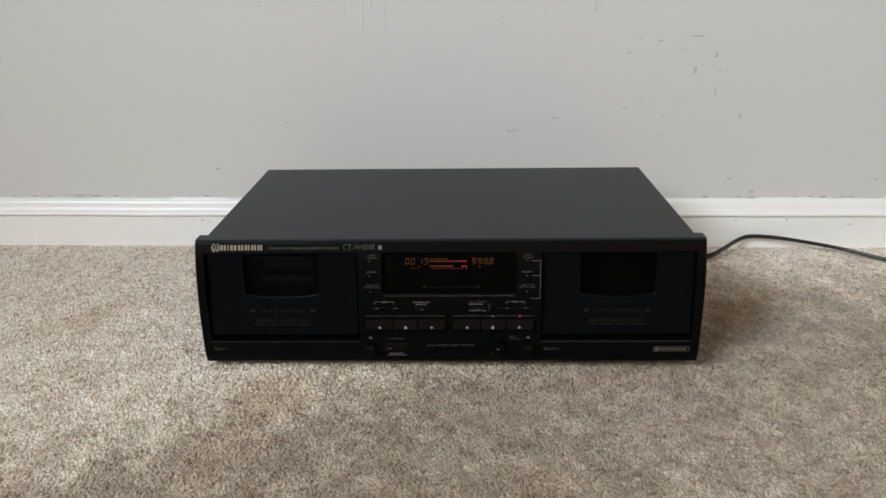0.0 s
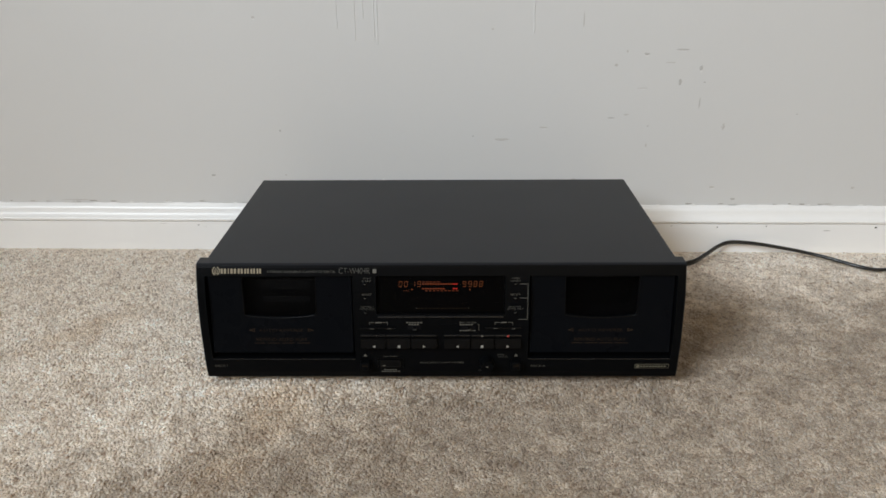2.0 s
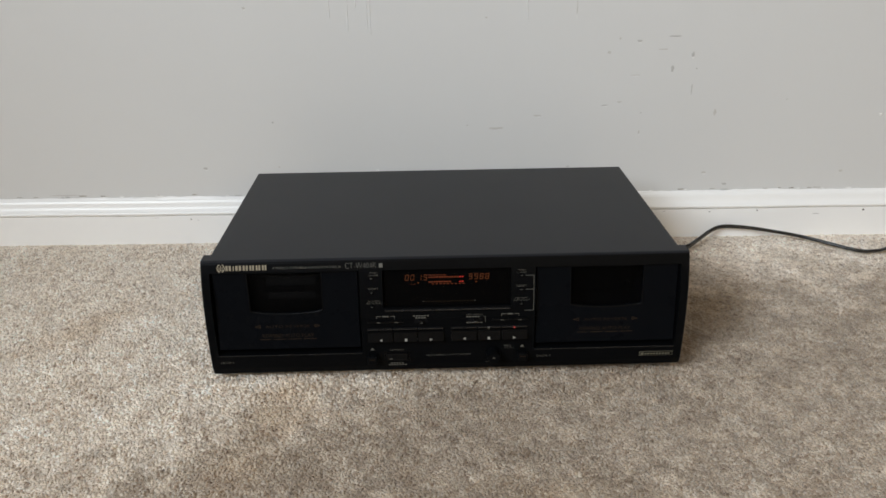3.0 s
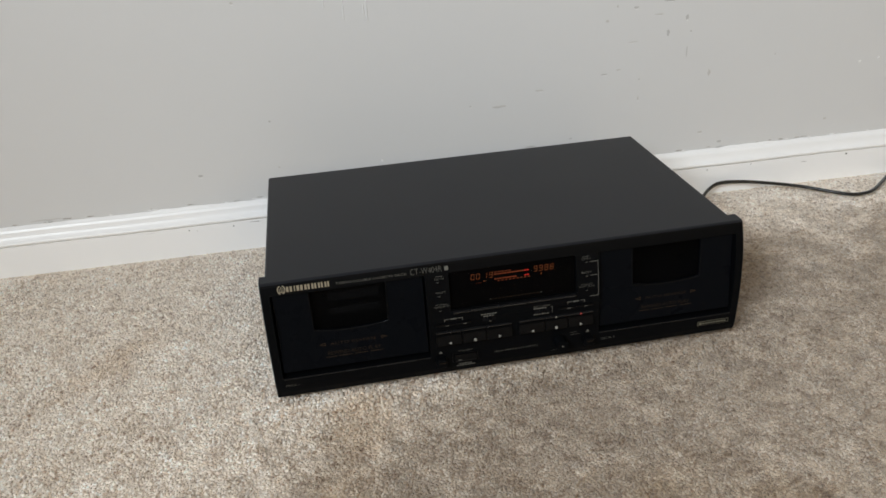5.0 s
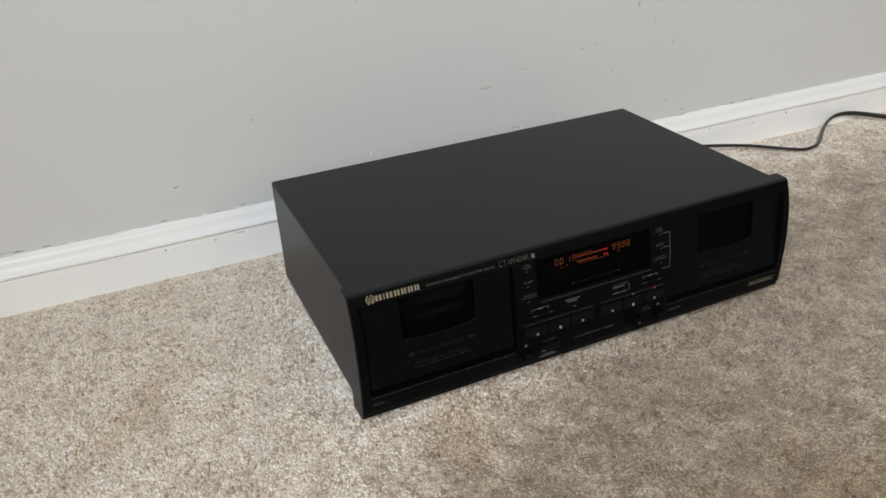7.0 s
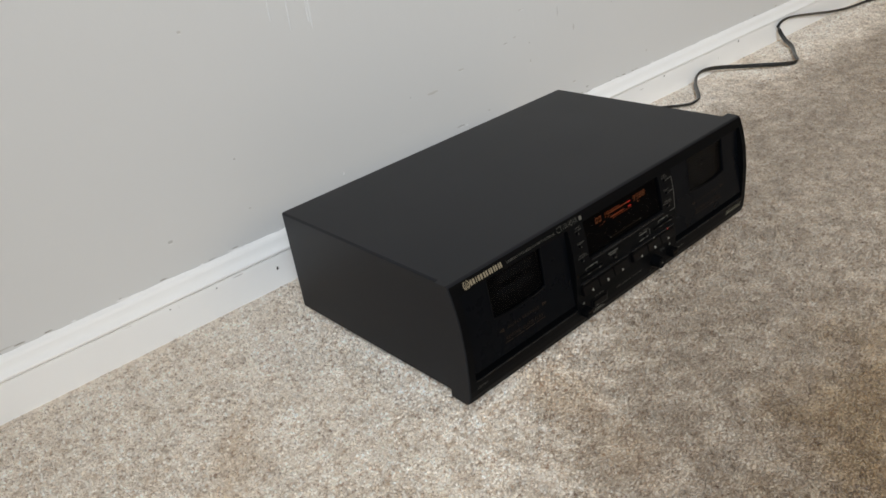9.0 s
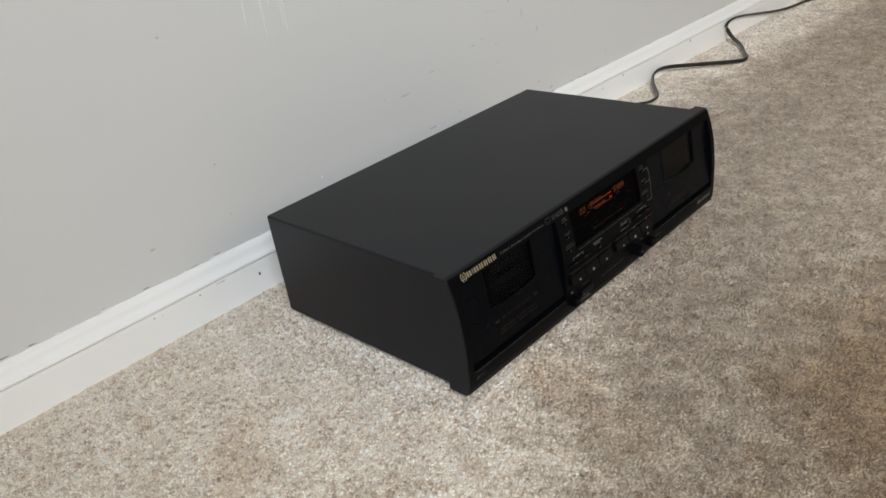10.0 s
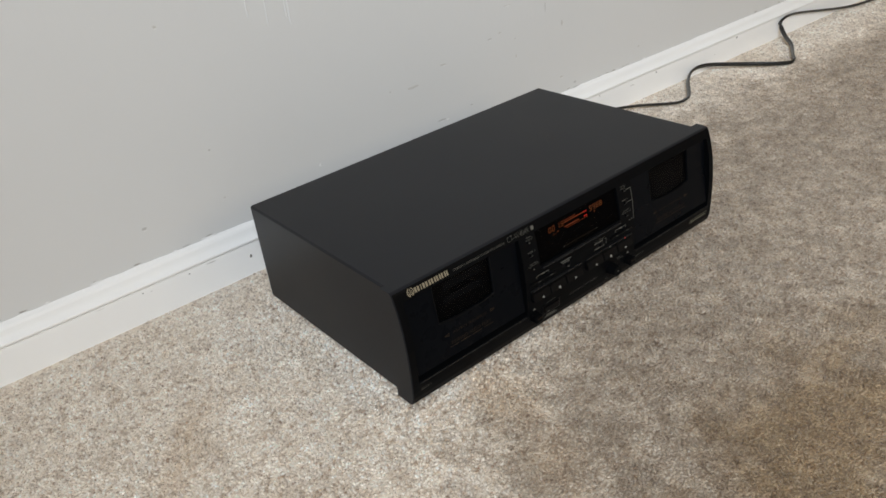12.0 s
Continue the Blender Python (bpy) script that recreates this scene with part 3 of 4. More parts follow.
def cassette_door(bay, wx):
    x0, x1, z0, z1 = bay[0] + 0.0016, bay[1] - 0.0016, 0.0318, 0.1028
    inner = window_outline(wx)
    bm = bmesh.new()
    # the face, built as strips round the window
    k = len(inner)
    outer = []
    for x, z in inner:
        if z > WINDOW_TOP - 0.001:
            outer.append((x0 if x < wx else x1, z1))
        elif z > WINDOW_FOOT:
            outer.append((x0 if x < wx else x1, z0 + 0.012))
        else:
            outer.append(((x0 + x1) / 2 + (x1 - x0) / 2 * (x - wx) / (WINDOW_HALF - 0.0012), z0))
    fi = [bm.verts.new((x, door_face(z), z)) for x, z in inner]
    fo = [bm.verts.new((x, door_face(z), z)) for x, z in outer]
    bi = [bm.verts.new((x, door_face(z) + 0.0035, z)) for x, z in inner]
    bo = [bm.verts.new((x, door_face(z) + 0.0035, z)) for x, z in outer]
    for i in range(k - 1):
        bm.faces.new((fi[i], fi[i + 1], fo[i + 1], fo[i]))
        bm.faces.new((fi[i], bi[i], bi[i + 1], fi[i + 1]))
        bm.faces.new((fo[i], fo[i + 1], bo[i + 1], bo[i]))
    tl, tr = bm.verts.new((inner[0][0], door_face(z1), z1)), bm.verts.new((inner[-1][0], door_face(z1), z1))
    bm.faces.new((fo[0], tl, fi[0]))
    bm.faces.new((tr, fo[-1], fi[-1]))
    bm.faces.new((tl, tr, fi[-1], fi[0]))
    bm.faces.new((fi[-1], bi[-1], bi[0], fi[0]))
    bmesh.ops.remove_doubles(bm, verts=bm.verts, dist=1e-6)
    bmesh.ops.recalc_face_normals(bm, faces=bm.faces)
    door = part("cassette_door", bm, M_DOOR, deck, "black tape door with a smoked window")
    # the moulded rim along the sides and foot of the window
    a, b = window_outline(wx, 0.0009), inner
    bm = bmesh.new()
    va = [bm.verts.new((x, door_face(z) - 0.0001, z)) for x, z in a]
    vm = [bm.verts.new(((x + u) / 2, door_face(z) - 0.0009, (z + w) / 2)) for (x, z), (u, w) in zip(a, b)]
    vb = [bm.verts.new((x, door_face(z) + 0.0004, z)) for x, z in b]
    for i in range(k - 1):
        bm.faces.new((va[i], va[i + 1], vm[i + 1], vm[i]))
        bm.faces.new((vm[i], vm[i + 1], vb[i + 1], vb[i]))
    bmesh.ops.recalc_face_normals(bm, faces=bm.faces)
    part("window_rim", bm, M_KEY, door, "", True)
    bm = bmesh.new()
    f = [bm.verts.new((x, door_face(z) + 0.0012, z)) for x, z in inner]
    g = [bm.verts.new((x, door_face(z) + 0.0024, z)) for x, z in inner]
    bm.faces.new(f)
    bm.faces.new(g)
    for i in range(k):
        bm.faces.new((f[i], f[(i + 1) % k], g[(i + 1) % k], g[i]))
    bmesh.ops.recalc_face_normals(bm, faces=bm.faces)
    pane = part("tape_window", bm, M_PANE, door, "smoked clear plastic window")
    pane.visible_shadow = False
    # print on the door
    lettering("AUTO REVERSE", wx - 0.0195, wx + 0.0195, 0.0518, 0.0541, door_face, M_BRONZE, door)
    lettering("REWIND AUTO PLAY", wx - 0.0225, wx + 0.0225, 0.0428, 0.0459, door_face, M_BRONZE, door)
    part("small_print", sheet([rect(wx - 0.0245 + i * 0.0019, wx - 0.0231 + i * 0.0019, 0.0406, 0.0412) for i in range(26) if i % 7 != 5], door_face), M_BRONZE, door)
    for s in (-1, 1):
        c, t = wx + s * 0.0235, wx + s * 0.0285
        part("arrow_mark", sheet([[(c, 0.0515), (c + s * 0.0006, 0.0515), (c + s * 0.0006, 0.0545), (c, 0.0545)],
                                  [(c, 0.0545), (t, 0.0532), (t, 0.0528), (c, 0.0539)], [(c, 0.0515), (t, 0.0528), (t, 0.0532), (c, 0.0521)]], door_face), M_BRONZE, door)
    return door


cassette_door(BAYS[0], -0.1400)
cassette_door(BAYS[1], 0.1395)

# tape holders inside the bays
for wx in (-0.1400, 0.1395):
    holder = part("tape_holder", box(wx - 0.052, wx + 0.052, 0.0165, 0.0185, 0.030, 0.1025, 0.0006), M_DARK, deck, "black tape carrier behind the door")
    part("inner_plate", box(wx - 0.0265, wx + 0.0265, 0.0128, 0.0140, 0.0705, 0.1000, 0.0005), M_PLATE, holder, "glossy dark plate inside the bay")
    for sx in (-0.0213, 0.0213):
        bm = bmesh.new()
        bmesh.ops.create_cone(bm, cap_ends=True, segments=12, radius1=0.0042, radius2=0.0034, depth=0.006, matrix=pose(wx + sx, 0.0145, 0.077, 90, 0, 0))
        part("spindle", bm, M_KEY, holder)

tape = thing("cassette_tape", "grey-shelled compact cassette loaded behind the smoked window", "cassette", LEVEL)
part("shell", box(-0.190, -0.090, 0.0046, 0.0128, 0.0335, 0.0975, 0.0012), M_SHELL, tape, "dark cassette shell")
part("label_strip", box(-0.1565, -0.1135, 0.0040, 0.0047, 0.0875, 0.0960, 0.0003), M_TAPE, tape)
part("label_strip", box(-0.1565, -0.1145, 0.0040, 0.0047, 0.0745, 0.0805, 0.0003), M_TAPE, tape)
part("hub_window", box(-0.1480, -0.1260, 0.0042, 0.0048, 0.0812, 0.0868, 0.0003), M_DARK, tape)

# header strip print
part("emblem", sheet([[(-0.1925 + r * math.cos(a), 0.1079 + r * 1.05 * math.sin(a)) for r, a in
                       [(0.0034, t) for t in np.linspace(s, s + 2.5, 12)] + [(0.0026, t) for t in np.linspace(s + 2.5, s, 12)]] for s in (-1.25, 1.9)]
                     + [rect(-0.1928, -0.1922, 0.1062, 0.1102), rect(-0.1942, -0.1937, 0.1062, 0.1090), rect(-0.1913, -0.1908, 0.1062, 0.1090), rect(-0.1942, -0.1908, 0.1058, 0.1063)],
                     deck_profile), M_GOLD, deck, "pale gold ring emblem")


for a, b in ((0.0, 0.0050), (0.0062, 0.0074), (0.0084, 0.0136), (0.0147, 0.0193), (0.0204, 0.0246), (0.0257, 0.0299), (0.0310, 0.0350)):
    # plain gold blocks in the place of the maker's name
    x0, x1 = -0.1885 + a, -0.1885 + b
    w = (x1 - x0 - 0.0003) * 0.40
    bars = [rect(x0, x1 - 0.0003, 0.1058, 0.1098)] if x1 - x0 < 0.002 else [rect(x0, x0 + w, 0.1058, 0.1098), rect(x1 - 0.0003 - w, x1 - 0.0003, 0.1058, 0.1098)]
    part("name_block", sheet(bars, deck_profile), M_GOLD, deck, "pale gold name plate shape")
lettering("STEREO DOUBLE CASSETTE DECK", -0.1484, -0.0900, 0.1064, 0.1081, deck_profile, M_SILVER, deck)
lettering("CT-W404R", -0.0868, -0.0605, 0.1056, 0.1102, deck_profile, M_SILVER, deck, thin=0.026)
part("square_mark", sheet([rect(-0.0580, -0.0549, 0.1060, 0.1092)], deck_profile), M_SILVER, deck)

# display window and its lit segments
def disp_face(z):
    """Dark board behind the display's window, on which the segments lie."""
    return float(np.interp(z, (0.0700, 0.1035), (-0.0072, -0.0008)))


def slab(front, x0, x1, z0, z1, depth):
    bm = bmesh.new()
    f = [bm.verts.new((x, front(z), z)) for x, z in rect(x0, x1, z0, z1)]
    g = [bm.verts.new((x, front(z) + depth, z)) for x, z in rect(x0, x1, z0, z1)]
    bm.faces.new(f)
    bm.faces.new(g)
    for i in range(4):
        bm.faces.new((f[i], f[(i + 1) % 4], g[(i + 1) % 4], g[i]))
    bmesh.ops.recalc_face_normals(bm, faces=bm.faces)
    return bm


display = part("display", slab(disp_face, -0.0550, 0.0550, 0.0705, 0.1030, 0.002), M_FILTER, deck, "black fluorescent display with amber segments")
pane = part("display_window", slab(lambda z: disp_face(z) - 0.0020, -0.0550, 0.0550, 0.0705, 0.1030, 0.0010), M_DISPLAY, display, "smoked glossy window over the display")
pane.visible_shadow = False

SEGMENTS = {'0': "abcdef", '1': "bc", '2': "abged", '3': "abgcd", '4': "fgbc", '5': "afgcd", '6': "afgedc", '7': "abc", '8': "abcdefg", '9': "abfgcd"}


def digit(ch, x, z, w=0.0030, h=0.0048, t=0.00030, lean=0.12):
    bars = {'a': rect(t, w - t, h - t, h), 'd': rect(t, w - t, 0, t), 'g': rect(t, w - t, h / 2 - t / 2, h / 2 + t / 2),
            'f': rect(0, t, h / 2 + t * 0.6, h - t * 0.6), 'b': rect(w - t, w, h / 2 + t * 0.6, h - t * 0.6),
            'e': rect(0, t, t * 0.6, h / 2 - t * 0.6), 'c': rect(w - t, w, t * 0.6, h / 2 - t * 0.6)}
    polys = [[(x + px + lean * pz, z + pz) for px, pz in bars[s]] for s in SEGMENTS[ch]]
    return part("digit", sheet(polys, disp_face), M_AMBER, display, "glowing amber digit")


for i, ch in enumerate("0019"):
    digit(ch, (-0.0362, -0.0315, -0.0252, -0.0203)[i], 0.0930, 0.0029)
for i, ch in enumerate("9988"):
    digit(ch, 0.0188 + i * 0.0048, 0.0930, 0.0029)
for row, z in ((0, 0.0949), (1, 0.0908)):
    for i in range(14):
        x = -0.0158 + i * 0.0022
        if row == 0 or not 9 <= i <= 11:
            part("level_bar", sheet([rect(x, x + 0.0017, z, z + 0.0010)], disp_face), M_REDGLOW if i > 11 else M_BAR if i > 1 else M_AMBERDIM, display)
part("scale_print", sheet([rect(-0.0155 + i * 0.0031, -0.0133 + i * 0.0031, 0.0969, 0.0975) for i in range(5)], disp_face), M_AMBERDIM, display)
part("scale_print", sheet([rect(-0.0130 + i * 0.0033, -0.0112 + i * 0.0033, 0.0892, 0.0898) for i in range(9)], disp_face), M_AMBERDIM, display)
lettering("PLAY", -0.0318, -0.0268, 0.0892, 0.0902, disp_face, M_AMBERDIM, display)
for x in (-0.0252, 0.0248):
    part("play_pointer", sheet([[(x, 0.0900), (x + 0.0014, 0.0907), (x, 0.0914)]], disp_face), M_AMBER, display)
part("window_print", sheet([rect(-0.0205 + i * 0.0034, -0.0183 + i * 0.0034, 0.0738, 0.0744) for i in range(13)], disp_face), M_BRONZE, display)
for x in (-0.0212, 0.0238):
    part("window_tick", sheet([rect(x, x + 0.0009, 0.0737, 0.0746)], disp_face), M_SILVER, display)


# keys and knobs
def key(name, x0, x1, z0, z1, out, label="", mat=M_KEY, bevel=0.0006):
    y = deck_profile((z0 + z1) / 2)
    return part(name, box(x0, x1, y - out, y + 0.004, z0, z1, bevel), mat, deck, label)


for i in range(5):
    key("slim_key", -0.0543 + i * 0.0218, -0.0329 + i * 0.0218, 0.0675, 0.0688, 0.0022, "slim black key, pale for its lit edge", M_EDGE, 0.0004)
for x0 in (-0.0700, -0.0543, 0.0390, 0.0547):
    k = key("search_key", x0, x0 + 0.0152, 0.0566, 0.0580, 0.0018, bevel=0.0004)
    fy = deck_profile(0.0573) - 0.0018
    for j in (-1, 1):
        c = x0 + (0.0098 if x0 < 0 else 0.0086) + j * 0.0008
        d = -1 if x0 in (-0.0700, 0.0390) else 1
        part("arrow_mark", sheet([[(c - d * 0.0007, 0.0568), (c + d * 0.0008, 0.0573), (c - d * 0.0007, 0.0578)]], lambda z: fy), M_SILVER, k)


def triangle(c, z, r, d):
    return [(c - d * r, z - r), (c + d * r, z), (c - d * r, z + r)]


def wedge_face(z):
    return deck_profile(0.0425) - float(np.interp(z, (0.0387, 0.0474), (0.0044, 0.0018)))


def wedge(x0, x1, z0, z1, low, high):
    """A key whose face leans back towards its top edge."""
    y = deck_profile((z0 + z1) / 2)
    bm = box(x0, x1, y - low, y + 0.004, z0, z1)
    for v in bm.verts:
        if v.co.y < y and v.co.z > (z0 + z1) / 2:
            v.co.y = y - high
    bmesh.ops.bevel(bm, geom=list(bm.edges), offset=0.0005, segments=2, affect='EDGES')
    return bm


TRANSPORT = ((-0.0700, -0.0482, -0.0585, 'left'), (-0.0474, -0.0266, -0.0365, 'stop'), (-0.0258, -0.0035, -0.0145, 'right'),
             (0.0030, 0.0258, 0.0145, 'left'), (0.0266, 0.0466, 0.0360, 'stop'), (0.0474, 0.0700, 0.0585, 'right'))
for x0, x1, c, sign in TRANSPORT:
    k = part("transport_key", wedge(x0, x1, 0.0387, 0.0474, 0.0044, 0.0018), M_KEY, deck, "dark grey tape transport key")
    poly = rect(c - 0.0011, c + 0.0011, 0.0396, 0.0418) if sign == 'stop' else triangle(c, 0.0407, 0.0012, -1 if sign == 'left' else 1)
    part("key_mark", sheet([poly], wedge_face), M_MARK, k)
    r = key("upper_key", x0, x1, 0.0498, 0.0509, 0.0024, "slim key above the transport key, pale for its lit edge", M_EDGE, 0.0004)
    if x0 > 0:
        gy = deck_profile(0.05035) - 0.0024
        part("key_mark", sheet([ring(c, 0.0503, 0.0010, 10)], lambda z: gy), M_RED if sign == 'right' else M_SILVER if sign == 'stop' else M_KEY, r)


def round_knob(name, x, z, radius, out, label, flat=False):
    y = deck_profile(z)
    bm = bmesh.new()
    bmesh.ops.create_cone(bm, cap_ends=True, segments=24, radius1=radius, radius2=radius * 0.86, depth=out + 0.002, matrix=pose(x, y - out / 2 + 0.001, z, 90, 0, 0))
    bmesh.ops.bevel(bm, geom=[e for e in bm.edges if all(v.co.y < y - out * 0.6 for v in e.verts)], offset=0.0005, segments=2, affect='EDGES')
    return part(name, bm, M_PANEL, deck, label, False)


for x in (-0.0650, 0.0642):
    for z in (0.0970, 0.0848, 0.0716):
        b = round_knob("push_button", x, z, 0.0015, 0.0016, "tiny black push button")
        y = deck_profile(z) - 0.0016
        part("button_mark", sheet([rect(x - 0.0007, x + 0.0007, z + 0.0001, z + 0.0006)], lambda q: y), M_SILVER, b)
for x in (-0.0668, 0.0662):
    e = key("eject_key", x - 0.0046, x + 0.0046, 0.0175, 0.0255, 0.0075, "protruding black eject key", M_PANEL, 0.0014)
    part("eject_mark", sheet([[(x - 0.0018, 0.0285), (x + 0.0018, 0.0285), (x, 0.0311)]], deck_profile), M_SILVER, deck)
    y = deck_profile(0.022) - 0.0075
    part("key_mark", sheet([rect(x - 0.0026, x + 0.0026, 0.0226, 0.0231)], lambda q: y), M_BRONZE, e)
knob = round_knob("level_knob", 0.0405, 0.0228, 0.0066, 0.0095, "round black recording level knob")
kny = deck_profile(0.0228) - 0.0095
part("pointer", sheet([rect(0.0396, 0.0414, 0.0226, 0.0236)], lambda z: kny), M_SILVER, knob)
part("switch_bezel", sheet([rect(-0.0565, -0.0335, 0.0262, 0.0270), rect(-0.0565, -0.0335, 0.0170, 0.0178), rect(-0.0565, -0.0555, 0.0178, 0.0262), rect(-0.0345, -0.0335, 0.0178, 0.0262)],
                                   deck_profile, 0.0008, 0.0008), M_KEY, deck)
k = key("power_key", -0.0548, -0.0352, 0.0184, 0.0254, 0.0022, "oblong black standby key", bevel=0.0009)
py = deck_profile(0.0219) - 0.0022
part("key_mark", sheet([rect(-0.0518, -0.0492, 0.0198, 0.0206)], lambda z: py), M_SILVER, k)
for x in (-0.0290, 0.0180):
    part("switch_slot", sheet([rect(x, x + 0.0118, 0.0556, 0.0588)], deck_profile, 0.00015, 0.0001), M_DARK, deck)
    s = key("slide_switch", x + 0.0048, x + 0.0082, 0.0559, 0.0585, 0.0024, "small black slide switch", bevel=0.0004)
    sy = deck_profile(0.0572) - 0.0024
    part("key_mark", sheet([rect(x + 0.0052, x + 0.0076, 0.0561, 0.0566)], lambda z: sy), M_SILVER, s)

# print round the controls
for x in (-0.0632, 0.0645):
    lettering("RESET", x - 0.0043, x + 0.0043, 0.0871, 0.0887, deck_profile, M_SILVER, deck)
    lettering("AUTO PLAY", x - 0.0070, x + 0.0070, 0.0742, 0.0757, deck_profile, M_SILVER, deck)
    lettering("COUNT", x - 0.0042, x + 0.0042, 0.0988, 0.1001, deck_profile, M_SILVER, deck)
    lettering("TIME/", x - 0.0034, x + 0.0034, 0.1009, 0.1021, deck_profile, M_SILVER, deck)
    lettering("REWIND/", x - 0.0052, x + 0.0052, 0.0763, 0.0775, deck_profile, M_SILVER, deck)
lettering("HIGH SPEED COPY SYSTEM", -0.0190, 0.0200, 0.0213, 0.0229, deck_profile, M_SILVER, deck)
lettering("STANDBY", -0.0510, -0.0385, 0.0278, 0.0292, deck_profile, M_SILVER, deck)
lettering("REC", 0.0500, 0.0560, 0.0296, 0.0309, deck_profile, M_SILVER, deck)
lettering("LEVEL", 0.0508, 0.0595, 0.0276, 0.0288, deck_profile, M_SILVER, deck)
lettering("MIN", 0.0335, 0.0375, 0.0130, 0.0140, deck_profile, M_SILVER, deck)
lettering("DECK I", -0.2012, -0.1905, 0.0178, 0.0198, deck_profile, M_SILVER, deck)
lettering("DECK II", 0.0795, 0.0920, 0.0176, 0.0196, deck_profile, M_SILVER, deck)
lettering("REC MODE", 0.0165, 0.0308, 0.0616, 0.0630, deck_profile, M_SILVER, deck)
for x0, x1, z in ((-0.0510, -0.0370, 0.0138), (-0.0530, -0.0360, 0.0120), (-0.0300, -0.0150, 0.0617), (-0.0280, -0.0165, 0.0598), (0.0165, 0.0302, 0.0598), (0.0165, 0.0325, 0.0540)):
    c = int((x1 - x0) / 0.0024)
    part("small_print", sheet([rect(x0 + i * 0.0024, x0 + i * 0.0024 + 0.0018, z, z + 0.0009) for i in range(c)], deck_profile), M_SILVER, deck)
LINE = 0.00035
part("bracket_line", sheet([rect(0.0680, 0.0752, 0.0966, 0.0966 + LINE), rect(0.0752 - LINE, 0.0752, 0.0650, 0.0966), rect(0.0672, 0.0752, 0.0650, 0.0650 + LINE), rect(0.0680, 0.0752, 0.0845, 0.0845 + LINE)],
                           deck_profile), M_SILVER, deck)
part("bracket_line", sheet([rect(0.0330, 0.0333, 0.0545, 0.0602), rect(0.0318, 0.0333, 0.0602, 0.0605)], deck_profile), M_SILVER, deck)
for x0, x1 in ((-0.0620, -0.0460), (0.0470, 0.0625)):
    part("bracket_line", sheet([rect(x0, x0 + LINE, 0.0600, 0.0622), rect(x1 - LINE, x1, 0.0600, 0.0622), rect(x0, x0 + 0.0042, 0.0622, 0.0622 + LINE), rect(x1 - 0.0042, x1, 0.0622, 0.0622 + LINE),
                               rect(x0 + 0.0052, x1 - 0.0052, 0.0618, 0.0627)], deck_profile), M_SILVER, deck)
for bay in BAYS:
    # the lower lip under each door, paler for the light along it
    part("door_sill", box(bay[0] + 0.0004, bay[1] - 0.0004, -0.0112, 0.003, 0.0256, 0.0263, 0.0003), M_EDGE, deck, "thin moulded lip under the tape door")
dol = part("logo_badge", sheet([rect(0.1720, 0.2018, 0.0159, 0.0203)], deck_profile), M_BADGE, deck, "small pale framed badge")
part("badge_print", sheet([rect(0.1724, 0.2014, 0.0163, 0.0199)], deck_profile, 0.0004), M_PANEL, dol)
part("badge_print", sheet([rect(0.1732, 0.1758, 0.0168, 0.0194)] + [rect(0.1766 + i * 0.0026, 0.1785 + i * 0.0026, 0.0174, 0.0188) for i in range(9)], deck_profile, 0.0006), M_BADGE, dol)


# ---------------------------------------------------------------- power cord
def catmull(points, per=10):
    p = [np.array(q, float) for q in points]
    p = [2 * p[0] - p[1]] + p + [2 * p[-1] - p[-2]]
    out = []
    for i in range(1, len(p) - 2):
        for j in range(per):
            t = j / per
            a, b, c, d = p[i - 1], p[i], p[i + 1], p[i + 2]
            out.append(0.5 * (2 * b + (c - a) * t + (2 * a - 5 * b + 4 * c - d) * t * t + (3 * b - a - 3 * c + d) * t ** 3))
    return out + [p[-2]]


CORD = ((0.150, 0.232, 0.045), (0.175, 0.262, 0.030), (0.215, 0.270, 0.010), (0.260, 0.254, 0.005), (0.296, 0.262, 0.005), (0.319, 0.281, 0.007), (0.341, 0.302, 0.010),
        (0.358, 0.309, 0.013), (0.383, 0.307, 0.013), (0.411, 0.301, 0.011), (0.456, 0.285, 0.007), (0.502, 0.252, 0.004), (0.526, 0.248, 0.004), (0.549, 0.259, 0.004),
        (0.596, 0.294, 0.006), (0.631, 0.309, 0.011), (0.666, 0.304, 0.011), (0.712, 0.263, 0.007), (0.757, 0.217, 0.004), (0.780, 0.215, 0.004), (0.801, 0.229, 0.004), (0.849, 0.259, 0.005),
        (0.880, 0.288, 0.008), (0.897, 0.307, 0.017), (0.900, 0.311, 0.029), (0.938, 0.311, 0.033), (1.030, 0.309, 0.019), (1.100, 0.304, 0.008), (1.155, 0.294, 0.004), (1.215, 0.285, 0.004),
        (1.300, 0.262, 0.004), (1.480, 0.215, 0.004), (1.700, 0.190, 0.004), (1.950, 0.240, 0.004))


